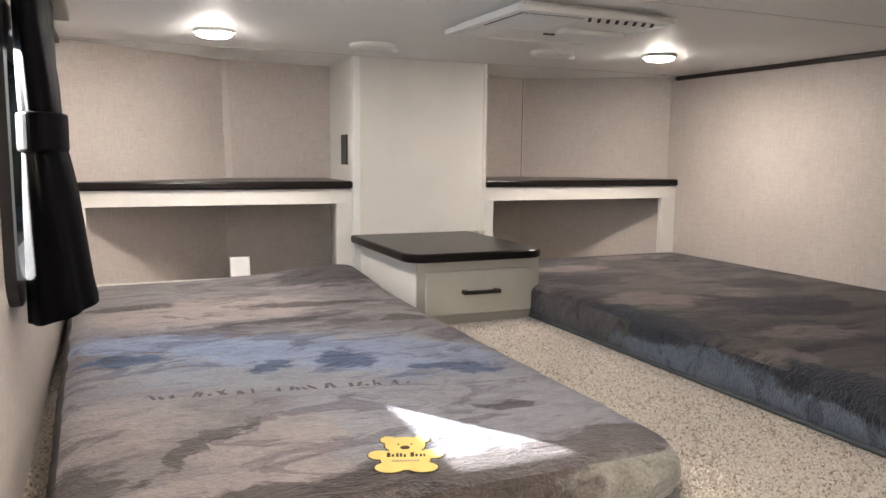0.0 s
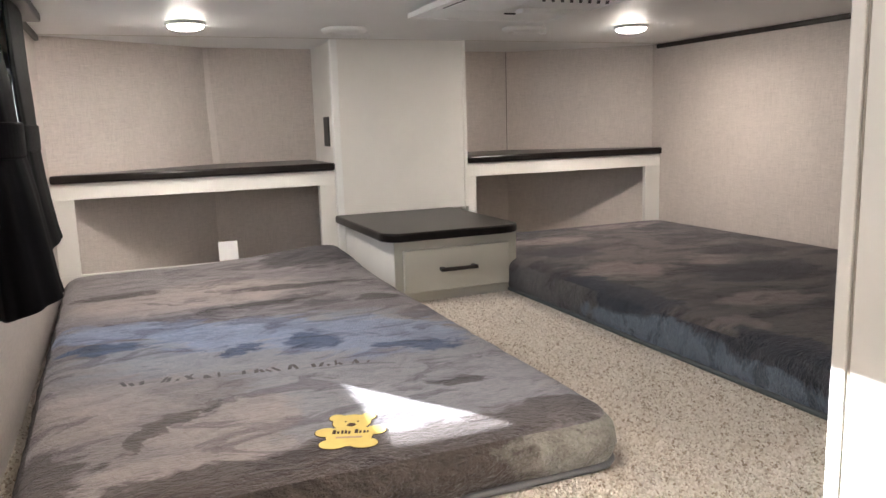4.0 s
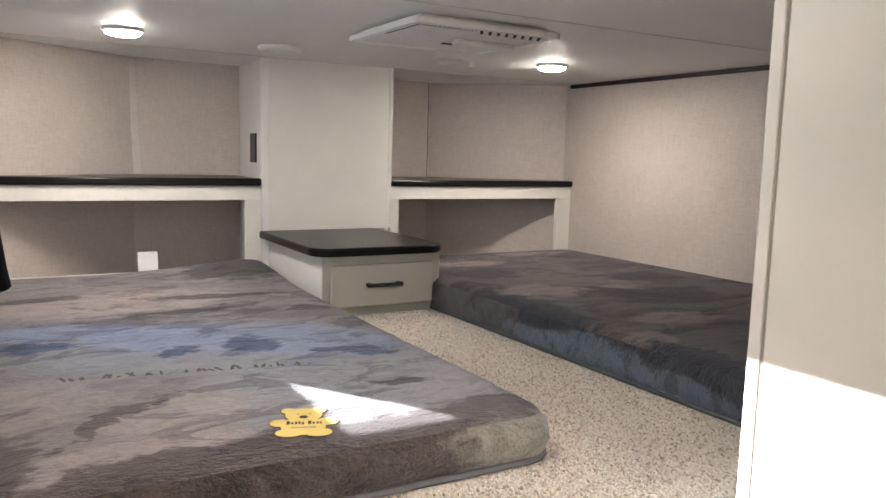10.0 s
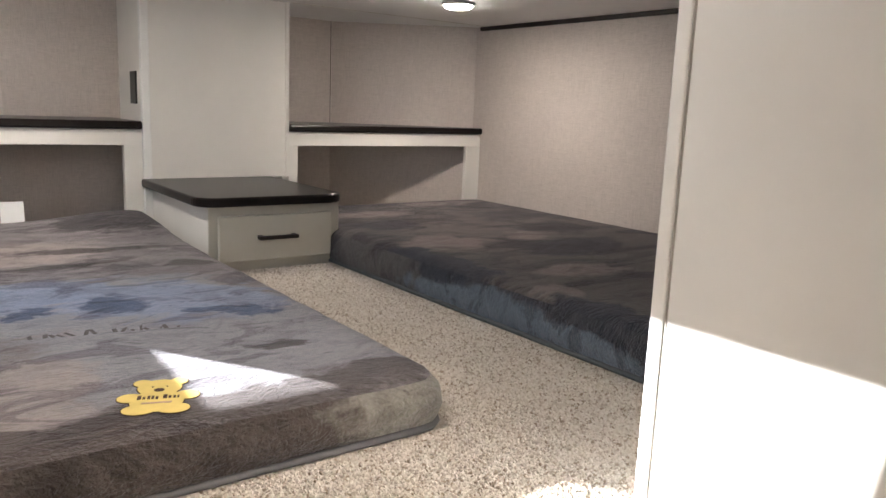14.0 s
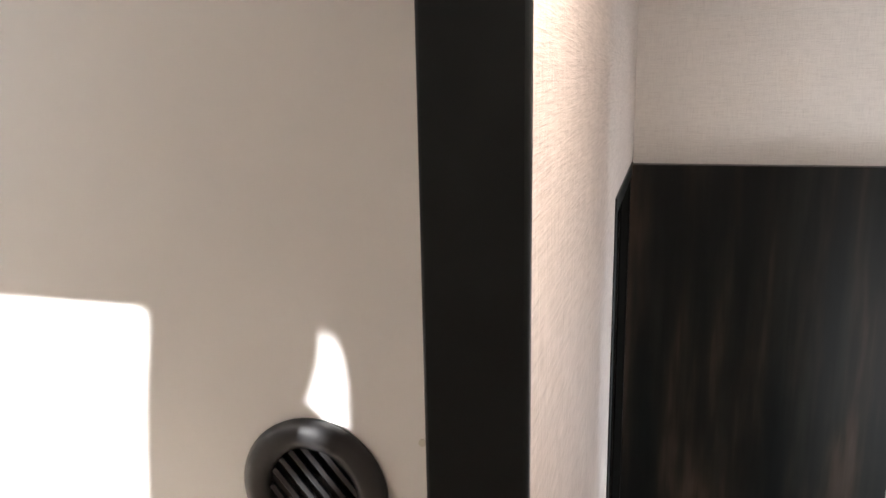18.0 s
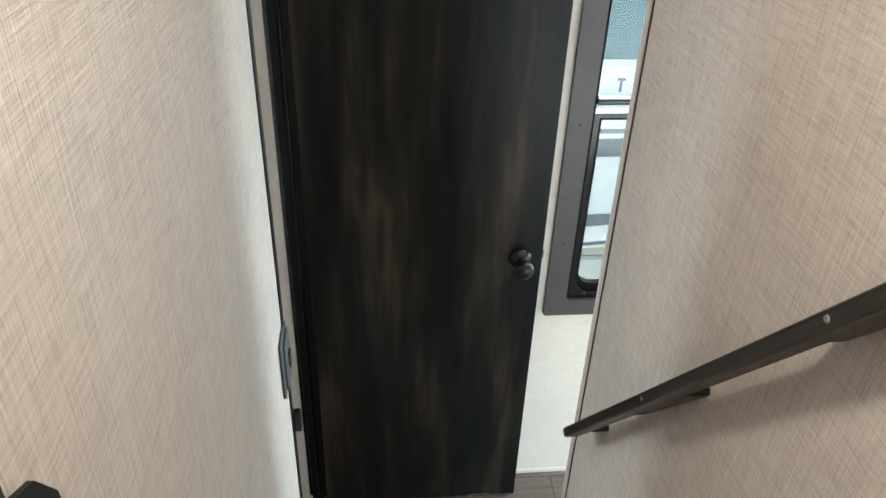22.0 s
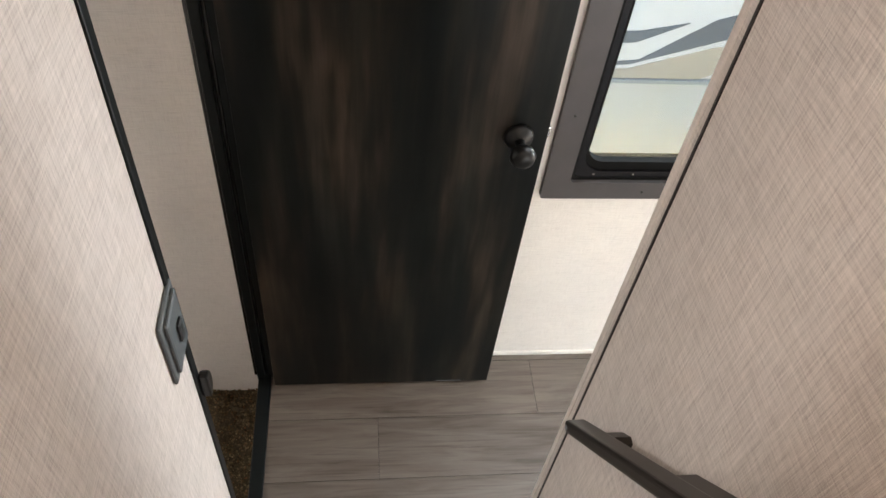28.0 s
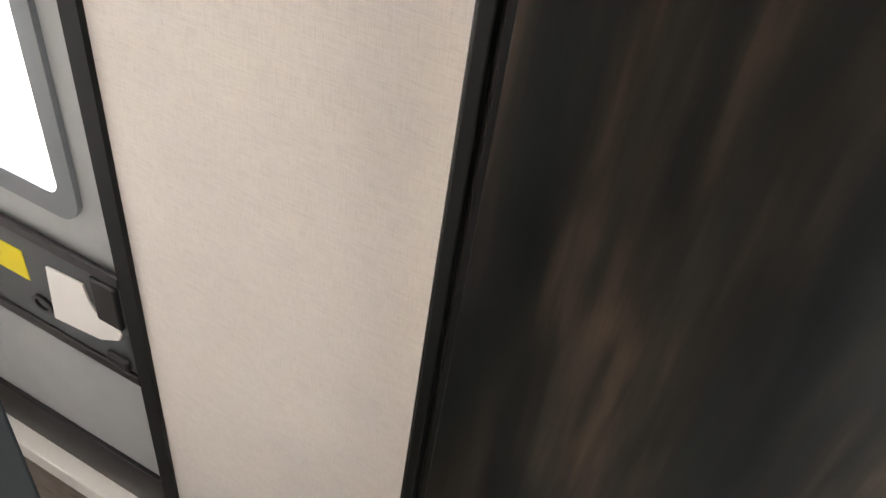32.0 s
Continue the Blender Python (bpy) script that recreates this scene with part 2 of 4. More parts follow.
def plush(base, shade, marks, seed, grain=1.0):
    """Crushed plush. Each mark is a hand-sized stroke (tone, place, half sizes, turn) in another colour, for brushed
    nap and for window sheen painted in.
    """
    def build(t, b):
        def tex(scale, detail, distort, stretch, off, rough=0.55, out="Fac"):
            g = t.nodes.new("ShaderNodeNewGeometry")
            mp = t.nodes.new("ShaderNodeMapping")
            mp.inputs["Scale"].default_value = stretch
            mp.inputs["Location"].default_value = (off, off * 0.7, 0)
            t.links.new(g.outputs["Position"], mp.inputs["Vector"])
            n = node(t, "ShaderNodeTexNoise", Scale=scale, Detail=detail, Roughness=rough, Distortion=distort)
            t.links.new(mp.outputs[0], n.inputs["Vector"])
            return n.outputs[out]

        def vmath(op, p, q):
            n = t.nodes.new("ShaderNodeVectorMath")
            n.operation = op
            for i, value in enumerate((p, q)):
                if isinstance(value, tuple):
                    n.inputs[i].default_value = value
                elif value is not None:
                    t.links.new(value, n.inputs[i])
            return n
        here = t.nodes.new("ShaderNodeNewGeometry").outputs["Position"]
        wob = vmath("SUBTRACT", tex(7.0, 6.0, 0.6, (1, 1.2, 1), seed, 0.62, "Color"), (0.5, 0.5, 0.5)).outputs[0]
        here = vmath("ADD", here, vmath("MULTIPLY", wob, (0.20, 0.14, 0.03)).outputs[0]).outputs[0]
        cloud = tex(4.2, 5.0, 1.0, (0.9, 1.5, 1.0), seed + 3.0)
        smudge = tex(15.0, 8.0, 0.7, (0.8, 1.35, 1.0), seed + 6.0, 0.64)
        stroke = tex(55.0, 4.0, 1.6, (0.6, 1.5, 1.0), seed + 9.0)
        fleck = tex(9.0, 5.0, 1.3, (0.75, 1.5, 1.0), seed + 14.0, 0.60)
        where = tex(2.3, 2.0, 0.4, (1.0, 1.0, 1.0), seed + 12.0)
        nap = tex(230.0, 3.0, 0.5, (0.8, 1.3, 1.0), seed + 4.0)
        rough_edge = math_node(t, "SUBTRACT", math_node(t, "MULTIPLY", smudge, 1.3), 0.65)
        col = ramp(t, cloud, [(0.40, shade), (0.54, base), (0.70, base)])
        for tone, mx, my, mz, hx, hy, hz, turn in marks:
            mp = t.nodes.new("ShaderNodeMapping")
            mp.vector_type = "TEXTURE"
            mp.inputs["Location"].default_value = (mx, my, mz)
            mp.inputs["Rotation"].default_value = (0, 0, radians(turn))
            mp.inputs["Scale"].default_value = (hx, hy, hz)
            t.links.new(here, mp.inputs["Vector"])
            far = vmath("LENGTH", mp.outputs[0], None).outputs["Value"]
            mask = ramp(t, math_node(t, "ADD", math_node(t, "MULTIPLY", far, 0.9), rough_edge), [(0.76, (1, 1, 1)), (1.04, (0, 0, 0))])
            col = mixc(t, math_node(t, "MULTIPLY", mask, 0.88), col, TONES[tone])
        dab = ramp(t, math_node(t, "ADD", fleck, math_node(t, "MULTIPLY", where, 0.45)), [(0.775, (1, 1, 1)), (0.83, (0.52, 0.51, 0.53)), (0.95, (0.60, 0.58, 0.59))])
        col = mixc(t, 0.85, col, dab, "MULTIPLY")
        blot = ramp(t, smudge, [(0.40, (0.74, 0.735, 0.745)), (0.485, (0.97, 0.97, 0.97)), (0.56, (1.0, 1.0, 1.0)), (0.66, (1.2, 1.17, 1.15))])
        col = mixc(t, 0.75, col, blot, "MULTIPLY")
        col = mixc(t, 0.34 * grain, col, ramp(t, stroke, [(0.36, (0.50, 0.50, 0.51)), (0.55, (1, 1, 1))]), "MULTIPLY")
        col = mixc(t, 0.40 * grain, col, ramp(t, nap, [(0.35, (0.55, 0.55, 0.55)), (0.6, (1, 1, 1))]), "MULTIPLY")
        t.links.new(col, b.inputs["Base Color"])
        b.inputs["Sheen Weight"].default_value = 0.25
        b.inputs["Sheen Roughness"].default_value = 0.35
        b.inputs["Sheen Tint"].default_value = (0.8, 0.82, 0.9, 1)
        bump(t, b, math_node(t, "ADD", math_node(t, "ADD", stroke, math_node(t, "MULTIPLY", smudge, 1.4)), math_node(t, "MULTIPLY", nap, 0.7)), 1.0, 0.010)
    return build


# Blue and grey carry painted window sheen; the pale greenish tone is a lit corner.
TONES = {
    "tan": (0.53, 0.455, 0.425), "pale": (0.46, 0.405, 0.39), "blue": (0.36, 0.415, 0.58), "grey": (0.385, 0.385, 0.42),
    "navy": (0.075, 0.115, 0.215), "brown": (0.12, 0.098, 0.09), "umber": (0.085, 0.07, 0.068), "lit_corner": (0.40, 0.385, 0.335),
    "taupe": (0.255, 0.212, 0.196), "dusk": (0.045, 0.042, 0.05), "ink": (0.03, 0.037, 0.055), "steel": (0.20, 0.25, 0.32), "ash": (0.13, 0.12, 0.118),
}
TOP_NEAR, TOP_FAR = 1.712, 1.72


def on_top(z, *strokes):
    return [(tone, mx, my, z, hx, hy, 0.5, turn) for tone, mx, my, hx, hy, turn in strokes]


# Blue and grey strokes put the window's cool sheen into the near mattress's colour.
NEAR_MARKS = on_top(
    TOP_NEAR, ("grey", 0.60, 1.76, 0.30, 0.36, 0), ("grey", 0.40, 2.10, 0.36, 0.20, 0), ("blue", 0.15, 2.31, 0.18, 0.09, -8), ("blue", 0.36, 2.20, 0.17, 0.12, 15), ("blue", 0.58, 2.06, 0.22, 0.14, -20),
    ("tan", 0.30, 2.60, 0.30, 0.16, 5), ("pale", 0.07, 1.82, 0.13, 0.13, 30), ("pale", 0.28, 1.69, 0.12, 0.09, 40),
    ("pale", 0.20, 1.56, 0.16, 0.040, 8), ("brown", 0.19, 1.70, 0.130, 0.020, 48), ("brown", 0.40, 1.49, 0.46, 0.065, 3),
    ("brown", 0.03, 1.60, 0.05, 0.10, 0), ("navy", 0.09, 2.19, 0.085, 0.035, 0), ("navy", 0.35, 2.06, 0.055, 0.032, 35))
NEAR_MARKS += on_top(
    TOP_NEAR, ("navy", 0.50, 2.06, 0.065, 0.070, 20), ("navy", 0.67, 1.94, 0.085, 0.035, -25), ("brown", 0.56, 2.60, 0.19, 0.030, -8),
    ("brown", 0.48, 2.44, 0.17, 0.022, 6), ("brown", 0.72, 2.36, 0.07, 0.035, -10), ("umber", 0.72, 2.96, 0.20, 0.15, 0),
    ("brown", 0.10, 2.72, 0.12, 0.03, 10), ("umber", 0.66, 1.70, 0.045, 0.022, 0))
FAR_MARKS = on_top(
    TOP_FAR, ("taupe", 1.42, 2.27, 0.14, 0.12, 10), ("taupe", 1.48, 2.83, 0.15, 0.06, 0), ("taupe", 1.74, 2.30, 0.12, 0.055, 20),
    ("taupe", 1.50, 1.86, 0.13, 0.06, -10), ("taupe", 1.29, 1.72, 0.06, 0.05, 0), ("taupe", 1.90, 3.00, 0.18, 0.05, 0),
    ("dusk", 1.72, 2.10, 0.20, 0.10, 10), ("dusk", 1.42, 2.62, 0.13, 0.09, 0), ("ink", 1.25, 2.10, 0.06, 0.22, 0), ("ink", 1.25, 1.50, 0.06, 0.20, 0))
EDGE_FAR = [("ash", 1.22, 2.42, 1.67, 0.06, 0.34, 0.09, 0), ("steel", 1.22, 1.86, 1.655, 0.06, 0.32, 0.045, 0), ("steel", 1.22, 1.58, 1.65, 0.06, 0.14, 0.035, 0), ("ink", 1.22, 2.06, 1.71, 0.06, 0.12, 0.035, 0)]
# Pale patch: light on the right front corner, painted into the border.
EDGE_NEAR = [("lit_corner", 0.80, 1.50, 1.67, 0.16, 0.14, 0.10, 0)]


def yarn_build(t, b):
    """Beige loop pile with brown flecks."""
    g = t.nodes.new("ShaderNodeNewGeometry")
    t.links.new(ramp(t, g.outputs["Random Per Island"], [(0.0, (0.34, 0.27, 0.21)), (0.10, (0.52, 0.45, 0.37)), (0.30, (0.68, 0.615, 0.54)), (1.0, (0.85, 0.80, 0.735))]), b.inputs["Base Color"])


mat("carpet_yarn", (0.6, 0.5, 0.4), 1.0, build=yarn_build, spec=0.1)


def mat_yarn_build(t, b):
    """Coarse brown entry pile with olive, rust and straw flecks."""
    g = t.nodes.new("ShaderNodeNewGeometry")
    col = ramp(t, g.outputs["Random Per Island"], [(0.0, (0.06, 0.044, 0.028)), (0.45, (0.155, 0.115, 0.07)), (0.8, (0.24, 0.185, 0.105)), (0.92, (0.22, 0.10, 0.045)), (1.0, (0.42, 0.34, 0.21))])
    t.links.new(mixc(t, 0.7, col, ramp(t, noise_tex(t, 30, 4, 0.6), [(0.38, (0.5, 0.48, 0.45)), (0.6, (1, 1, 1))]), "MULTIPLY"), b.inputs["Base Color"])


mat("entry_yarn", (0.12, 0.09, 0.055), 1.0, build=mat_yarn_build, spec=0.1)
mat("entry_carpet", (0.09, 0.068, 0.042), 1.0, build=mottled((0.09, 0.068, 0.042), 0.5, 60, 0.6, 160), spec=0.1)
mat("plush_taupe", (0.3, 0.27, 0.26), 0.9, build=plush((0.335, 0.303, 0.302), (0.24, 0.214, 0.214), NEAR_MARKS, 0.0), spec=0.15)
# Far plush has darker base colours, in part for the dimmer light there.
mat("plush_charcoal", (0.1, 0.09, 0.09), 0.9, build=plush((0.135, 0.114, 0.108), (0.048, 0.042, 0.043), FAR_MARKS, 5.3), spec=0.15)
# Borders darker than the tops: brushed-down nap and side shade put into the colour.
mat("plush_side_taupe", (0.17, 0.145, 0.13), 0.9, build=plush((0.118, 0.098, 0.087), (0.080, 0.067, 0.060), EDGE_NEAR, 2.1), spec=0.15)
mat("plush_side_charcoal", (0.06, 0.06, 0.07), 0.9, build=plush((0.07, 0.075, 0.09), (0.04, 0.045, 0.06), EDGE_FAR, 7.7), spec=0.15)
mat("zip_grey", (0.13, 0.13, 0.135), 0.5, build=mottled((0.13, 0.13, 0.135), 0.15, 60))
mat("plush_mark", (0.16, 0.147, 0.15), 0.9, build=mottled((0.16, 0.147, 0.15), 0.3, 90), spec=0.1)


def darkwood_build(t, b):
    st = noise_tex(t, 9, 3.5, 0.55, (1, 1.5, 0.17))
    gr = noise_tex(t, 17, 2, 0.5, (1, 1.2, 0.12))
    fine = noise_tex(t, 120, 3, 0.6, (1, 1, 0.05))
    col = ramp(t, st, [(0.36, (0.003, 0.0045, 0.0048)), (0.48, (0.006, 0.0068, 0.0065)), (0.55, (0.0125, 0.0106, 0.0088)), (0.67, (0.040, 0.030, 0.023))])
    col = mixc(t, math_node(t, "MULTIPLY", ramp(t, gr, [(0.52, (0, 0, 0)), (0.70, (1, 1, 1))]), 0.45), col, (0.018, 0.018, 0.015))
    cast = noise_tex(t, 5.5, 3, 0.55, (1, 1.3, 0.55))
    col = mixc(t, 0.8, col, ramp(t, cast, [(0.36, (0.55, 0.60, 0.62)), (0.52, (1, 1, 1)), (0.66, (1.6, 1.46, 1.33))]), "MULTIPLY")
    t.links.new(mixc(t, 0.3, col, ramp(t, fine, [(0.35, (0.4, 0.4, 0.4)), (0.62, (1.15, 1.15, 1.15))]), "MULTIPLY"), b.inputs["Base Color"])
    bump(t, b, fine, 0.06, 0.0006)


mat("dark_wood", (0.012, 0.010, 0.009), 0.36, build=darkwood_build, spec=0.17)


def plank_build(t, b):
    o = t.nodes.new("ShaderNodeObjectInfo")
    g = t.nodes.new("ShaderNodeNewGeometry")
    add = t.nodes.new("ShaderNodeVectorMath")
    t.links.new(g.outputs["Position"], add.inputs[0])
    off = t.nodes.new("ShaderNodeCombineXYZ")
    t.links.new(math_node(t, "MULTIPLY", o.outputs["Random"], 37.0), off.inputs[0])
    t.links.new(math_node(t, "MULTIPLY", o.outputs["Random"], 11.0), off.inputs[1])
    t.links.new(off.outputs[0], add.inputs[1])
    mp = t.nodes.new("ShaderNodeMapping")
    mp.inputs["Scale"].default_value = (8, 1.0, 1)
    t.links.new(add.outputs[0], mp.inputs["Vector"])
    n = node(t, "ShaderNodeTexNoise", Scale=3.0, Detail=7.0, Roughness=0.62, Distortion=0.9)
    t.links.new(mp.outputs[0], n.inputs["Vector"])
    col = ramp(t, n.outputs["Fac"], [(0.28, (0.060, 0.046, 0.037)), (0.42, (0.094, 0.077, 0.065)), (0.58, (0.124, 0.104, 0.090)), (0.75, (0.155, 0.134, 0.118))])
    fm = t.nodes.new("ShaderNodeMapping")
    fm.inputs["Scale"].default_value = (26, 0.9, 1)
    t.links.new(add.outputs[0], fm.inputs["Vector"])
    fine = node(t, "ShaderNodeTexNoise", Scale=5.0, Detail=5.0, Roughness=0.6, Distortion=0.3)
    t.links.new(fm.outputs[0], fine.inputs["Vector"])
    col = mixc(t, 0.7, col, ramp(t, fine.outputs["Fac"], [(0.33, (0.45, 0.41, 0.38)), (0.45, (0.95, 0.94, 0.93)), (0.7, (1.1, 1.1, 1.1))]), "MULTIPLY")
    tone = math_node(t, "ADD", math_node(t, "MULTIPLY", o.outputs["Random"], 0.3), 0.8)
    cc = t.nodes.new("ShaderNodeCombineColor")
    for i in range(3):
        t.links.new(tone, cc.inputs[i])
    t.links.new(mixc(t, 1.0, col, cc.outputs[0], "MULTIPLY"), b.inputs["Base Color"])
    bump(t, b, n.outputs["Fac"], 0.15, 0.0008)


mat("vinyl_plank", (0.28, 0.24, 0.21), 0.45, build=plank_build)

# ---------------------------------------------------------------- mesh helpers


def box_into(bm, lo, hi, bev=0.0, seg=2):
    m = Matrix.LocRotScale([(a + b) / 2 for a, b in zip(lo, hi)], None, [abs(b - a) for a, b in zip(lo, hi)])
    r = bmesh.ops.create_cube(bm, size=1, matrix=m)
    if bev:
        edges = list({e for v in r["verts"] for e in v.link_edges})
        bmesh.ops.bevel(bm, geom=edges, offset=bev, segments=seg, affect="EDGES", profile=0.5)
    return bm


def boxbm(lo, hi, bev=0.0, seg=2):
    return box_into(bmesh.new(), lo, hi, bev, seg)


def cyl_into(bm, c, r1, r2, depth, axis="z", segs=32):
    turn = {"z": Matrix.Identity(4), "x": Matrix.Rotation(math.pi / 2, 4, "Y"), "y": Matrix.Rotation(math.pi / 2, 4, "X")}[axis]
    bmesh.ops.create_cone(bm, cap_ends=True, segments=segs, radius1=r1, radius2=r2, depth=depth, matrix=Matrix.Translation(c) @ turn)
    return bm


def lathe(profile, segs=40):
    """A turned shape about z from pairs of radius and height."""
    bm = bmesh.new()
    rings = []
    for r, z in profile:
        rings.append([bm.verts.new((r * math.cos(2 * math.pi * i / segs), r * math.sin(2 * math.pi * i / segs), z)) for i in range(segs)])
    for a, b in zip(rings, rings[1:]):
        for i in range(segs):
            j = (i + 1) % segs
            bm.faces.new((a[i], a[j], b[j], b[i]))
    bm.faces.new(list(reversed(rings[0])))
    bm.faces.new(rings[-1])
    return bm


def prism(points, lo, hi, axis="z"):
    """An outline in a plane, drawn out from lo to hi along axis."""
    bm = bmesh.new()

    def at(p, h):
        return {"z": (p[0], p[1], h), "y": (p[0], h, p[1]), "x": (h, p[0], p[1])}[axis]
    a = [bm.verts.new(at(p, lo)) for p in points]
    b = [bm.verts.new(at(p, hi)) for p in points]
    bm.faces.new(a)
    bm.faces.new(b)
    n = len(points)
    for i in range(n):
        j = (i + 1) % n
        bm.faces.new((a[i], a[j], b[j], b[i]))
    bmesh.ops.recalc_face_normals(bm, faces=bm.faces[:])
    return bm


def rounded(x0, y0, x1, y1, r, n=6, corners=(1, 1, 1, 1)):
    """Outline of a rectangle with rounded corners, from the low corner counterclockwise."""
    out = []
    for k, (cx, cy, a) in enumerate(((x0 + r, y0 + r, 180), (x1 - r, y0 + r, 270), (x1 - r, y1 - r, 0), (x0 + r, y1 - r, 90))):
        if not corners[k]:
            out.append(((x0, x1, x1, x0)[k], (y0, y0, y1, y1)[k]))
            continue
        out += [(cx + r * math.cos(radians(a + 90 * i / n)), cy + r * math.sin(radians(a + 90 * i / n))) for i in range(n + 1)]
    return out


def ring(outer, inner, lo, hi, axis):
    """A frame between two outlines with the same number of points."""
    bm = bmesh.new()

    def at(p, h):
        return {"z": (p[0], p[1], h), "y": (p[0], h, p[1]), "x": (h, p[0], p[1])}[axis]
    vs = [[bm.verts.new(at(p, h)) for p in o] for o, h in ((outer, lo), (outer, hi), (inner, hi), (inner, lo))]
    n = len(outer)
    for k in range(4):
        a, b = vs[k], vs[(k + 1) % 4]
        for i in range(n):
            j = (i + 1) % n
            bm.faces.new((a[i], a[j], b[j], b[i]))
    bmesh.ops.recalc_face_normals(bm, faces=bm.faces[:])
    return bm


def mesh_of(name, bm, material, smooth=False):
    me = bpy.data.meshes.new(name)
    bm.to_mesh(me)
    bm.free()
    me.materials.append(MATS[material])
    if smooth:
        for p in me.polygons:
            p.use_smooth = True
    return me


def part(name, bm, material, parent, label="", smooth=False):
    ob = new(name, mesh_of(name, bm, material, smooth))
    ob.parent = parent
    if label:
        ob["label"] = label
    return ob


def thing(name, label, category, group="", at=None):
    ob = new(name)
    if at:
        ob.location = at
    return tagged(ob, label, category, group)


def single(name, bm, material, label, category, group="", smooth=False):
    return tagged(new(name, mesh_of(name, bm, material, smooth)), label, category, group)


def structure(name, bm, material, label="", smooth=False):
    return tagged(new(name, mesh_of(name, bm, material, smooth)), label, name.split("_")[0], "", "structure")


def soften(ob, width, segs=2):
    m = ob.modifiers.new("bevel", "BEVEL")
    m.width, m.segments, m.limit_method = width, segs, "ANGLE"
    return ob

# ---------------------------------------------------------------- plan
XL, XR = -0.045, 2.20         # inner faces of the two side walls
CEIL, LOFT = 2.424, 1.62      # ceiling and loft carpet above the lower floor
HALL_N, HALL_S = 0.54, -0.012    # faces of the hall's two walls
PANEL, PEND = 0.855, 1.146    # face of the cream partition and its free end
POST = 0.765                  # near end of the hall's north wall
STAIR_END = 1.588            # where the hall's walls end
YF = 3.137                    # front of the shelves
DOORH = 1.856
LAND = 0.95                   # landing of the stair
SOUTH, NORTH = -2.6, 4.4


def holed_wall(name, x0, x1, y0, y1, z0, z1, holes, material, label):
    """A wall across x with rectangular openings (y0, y1, z0, z1), set side by side in y."""
    bm = bmesh.new()
    at = y0
    for a, b, c, d in sorted(holes):
        box_into(bm, (x0, at, z0), (x1, a, z1))
        box_into(bm, (x0, a, z0), (x1, b, c))
        box_into(bm, (x0, a, d), (x1, b, z1))
        at = b
    box_into(bm, (x0, at, z0), (x1, y1, z1))
    return structure(name, bm, material, label)


LOFT_WIN = (1.81, 2.62, 1.925, 2.272)
HALL_WIN = (-0.555, -0.135, 0.71, 1.69)
# Unseen south room openings: east inferred from the lit hall wall, west added.
ROOM_EAST = (-2.2, -1.3, 0.35, 1.25)
ROOM_WEST = (-1.5, -0.5, 0.05, 1.05)
ENTRY = (1.258, 1.94, -0.42, 1.50)
holed_wall("wall_west", XL - 0.05, XL, SOUTH, NORTH, -0.6, CEIL, [LOFT_WIN, ROOM_WEST], "linen", "beige linen-papered side wall with a window")
holed_wall("wall_east", XR, XR + 0.05, SOUTH, NORTH, -0.6, CEIL, [ROOM_EAST, HALL_WIN, ENTRY], "linen_light", "linen-papered side wall, daylight put into its pale colour, with a window and an entry door")
structure("ceiling", boxbm((XL - 0.05, SOUTH, CEIL), (XR + 0.05, NORTH, CEIL + 0.05)), "ceiling_vinyl", "flat white vinyl ceiling")
# Unseen box added southwards so its shadow covers the parked trailer evenly.
structure("wall_outer", boxbm((XL - 0.05, -8.5, -0.6), (XR + 0.05, SOUTH - 0.05, CEIL + 0.05)), "rv_white", "unseen outer body, added to keep the sun off the parked trailer")
structure("wall_south", boxbm((XL, SOUTH - 0.05, -0.6), (XR, SOUTH, CEIL)), "linen", "beige linen-papered end wall")

# the nose of the trailer: a sloping back wall with a slanting facet on each side
def facet(name, a, b, c, d, label):
    """A wall slab through the ceiling line a-b and the floor line c-d, 4 cm thick outwards."""
    bm = bmesh.new()
    pts = [Vector(p) for p in (a, b, d, c)]
    n = (pts[1] - pts[0]).cross(pts[3] - pts[0]).normalized()
    if n.y < 0:
        n = -n
    f = [bm.verts.new(p) for p in pts]
    g = [bm.verts.new(p + n * 0.04) for p in pts]
    bm.faces.new(f)
    bm.faces.new(g)
    for i in range(4):
        bm.faces.new((f[i], f[(i + 1) % 4], g[(i + 1) % 4], g[i]))
    bmesh.ops.recalc_face_normals(bm, faces=bm.faces[:])
    return structure(name, bm, "linen", label)


SL, SR = 0.462, 1.698
YT, YS = 3.53, 3.531
SIDE, SIDE_W, YT_W = 3.19, 3.15, 3.465
facet("wall_north", (SL, YT_W, CEIL), (SR, YT, CEIL), (SL, YT_W, LOFT), (SR, YS, LOFT), "beige linen-papered sloping nose wall")
facet("wall_north_west", (XL, SIDE_W, CEIL), (SL, YT_W, CEIL), (XL, SIDE_W, LOFT), (SL, YT_W, LOFT), "beige linen-papered slanting nose wall")
facet("wall_north_east", (SR, YT, CEIL), (XR, SIDE, CEIL), (SR, YS, LOFT), (XR, SIDE, LOFT), "beige linen-papered slanting nose wall")
facet_strip = bmesh.new()
vs = [facet_strip.verts.new(p) for z, x in ((CEIL, SL - 0.014), (2.0, SL + 0.004)) for p in ((x, YT_W - 0.003, z), (x + 0.024, YT_W - 0.003, z), (x + 0.024, YT_W + 0.01, z), (x, YT_W + 0.01, z))]
for i in range(4):
    facet_strip.faces.new((vs[i], vs[(i + 1) % 4], vs[4 + (i + 1) % 4], vs[4 + i]))
bmesh.ops.recalc_face_normals(facet_strip, faces=facet_strip.faces[:])
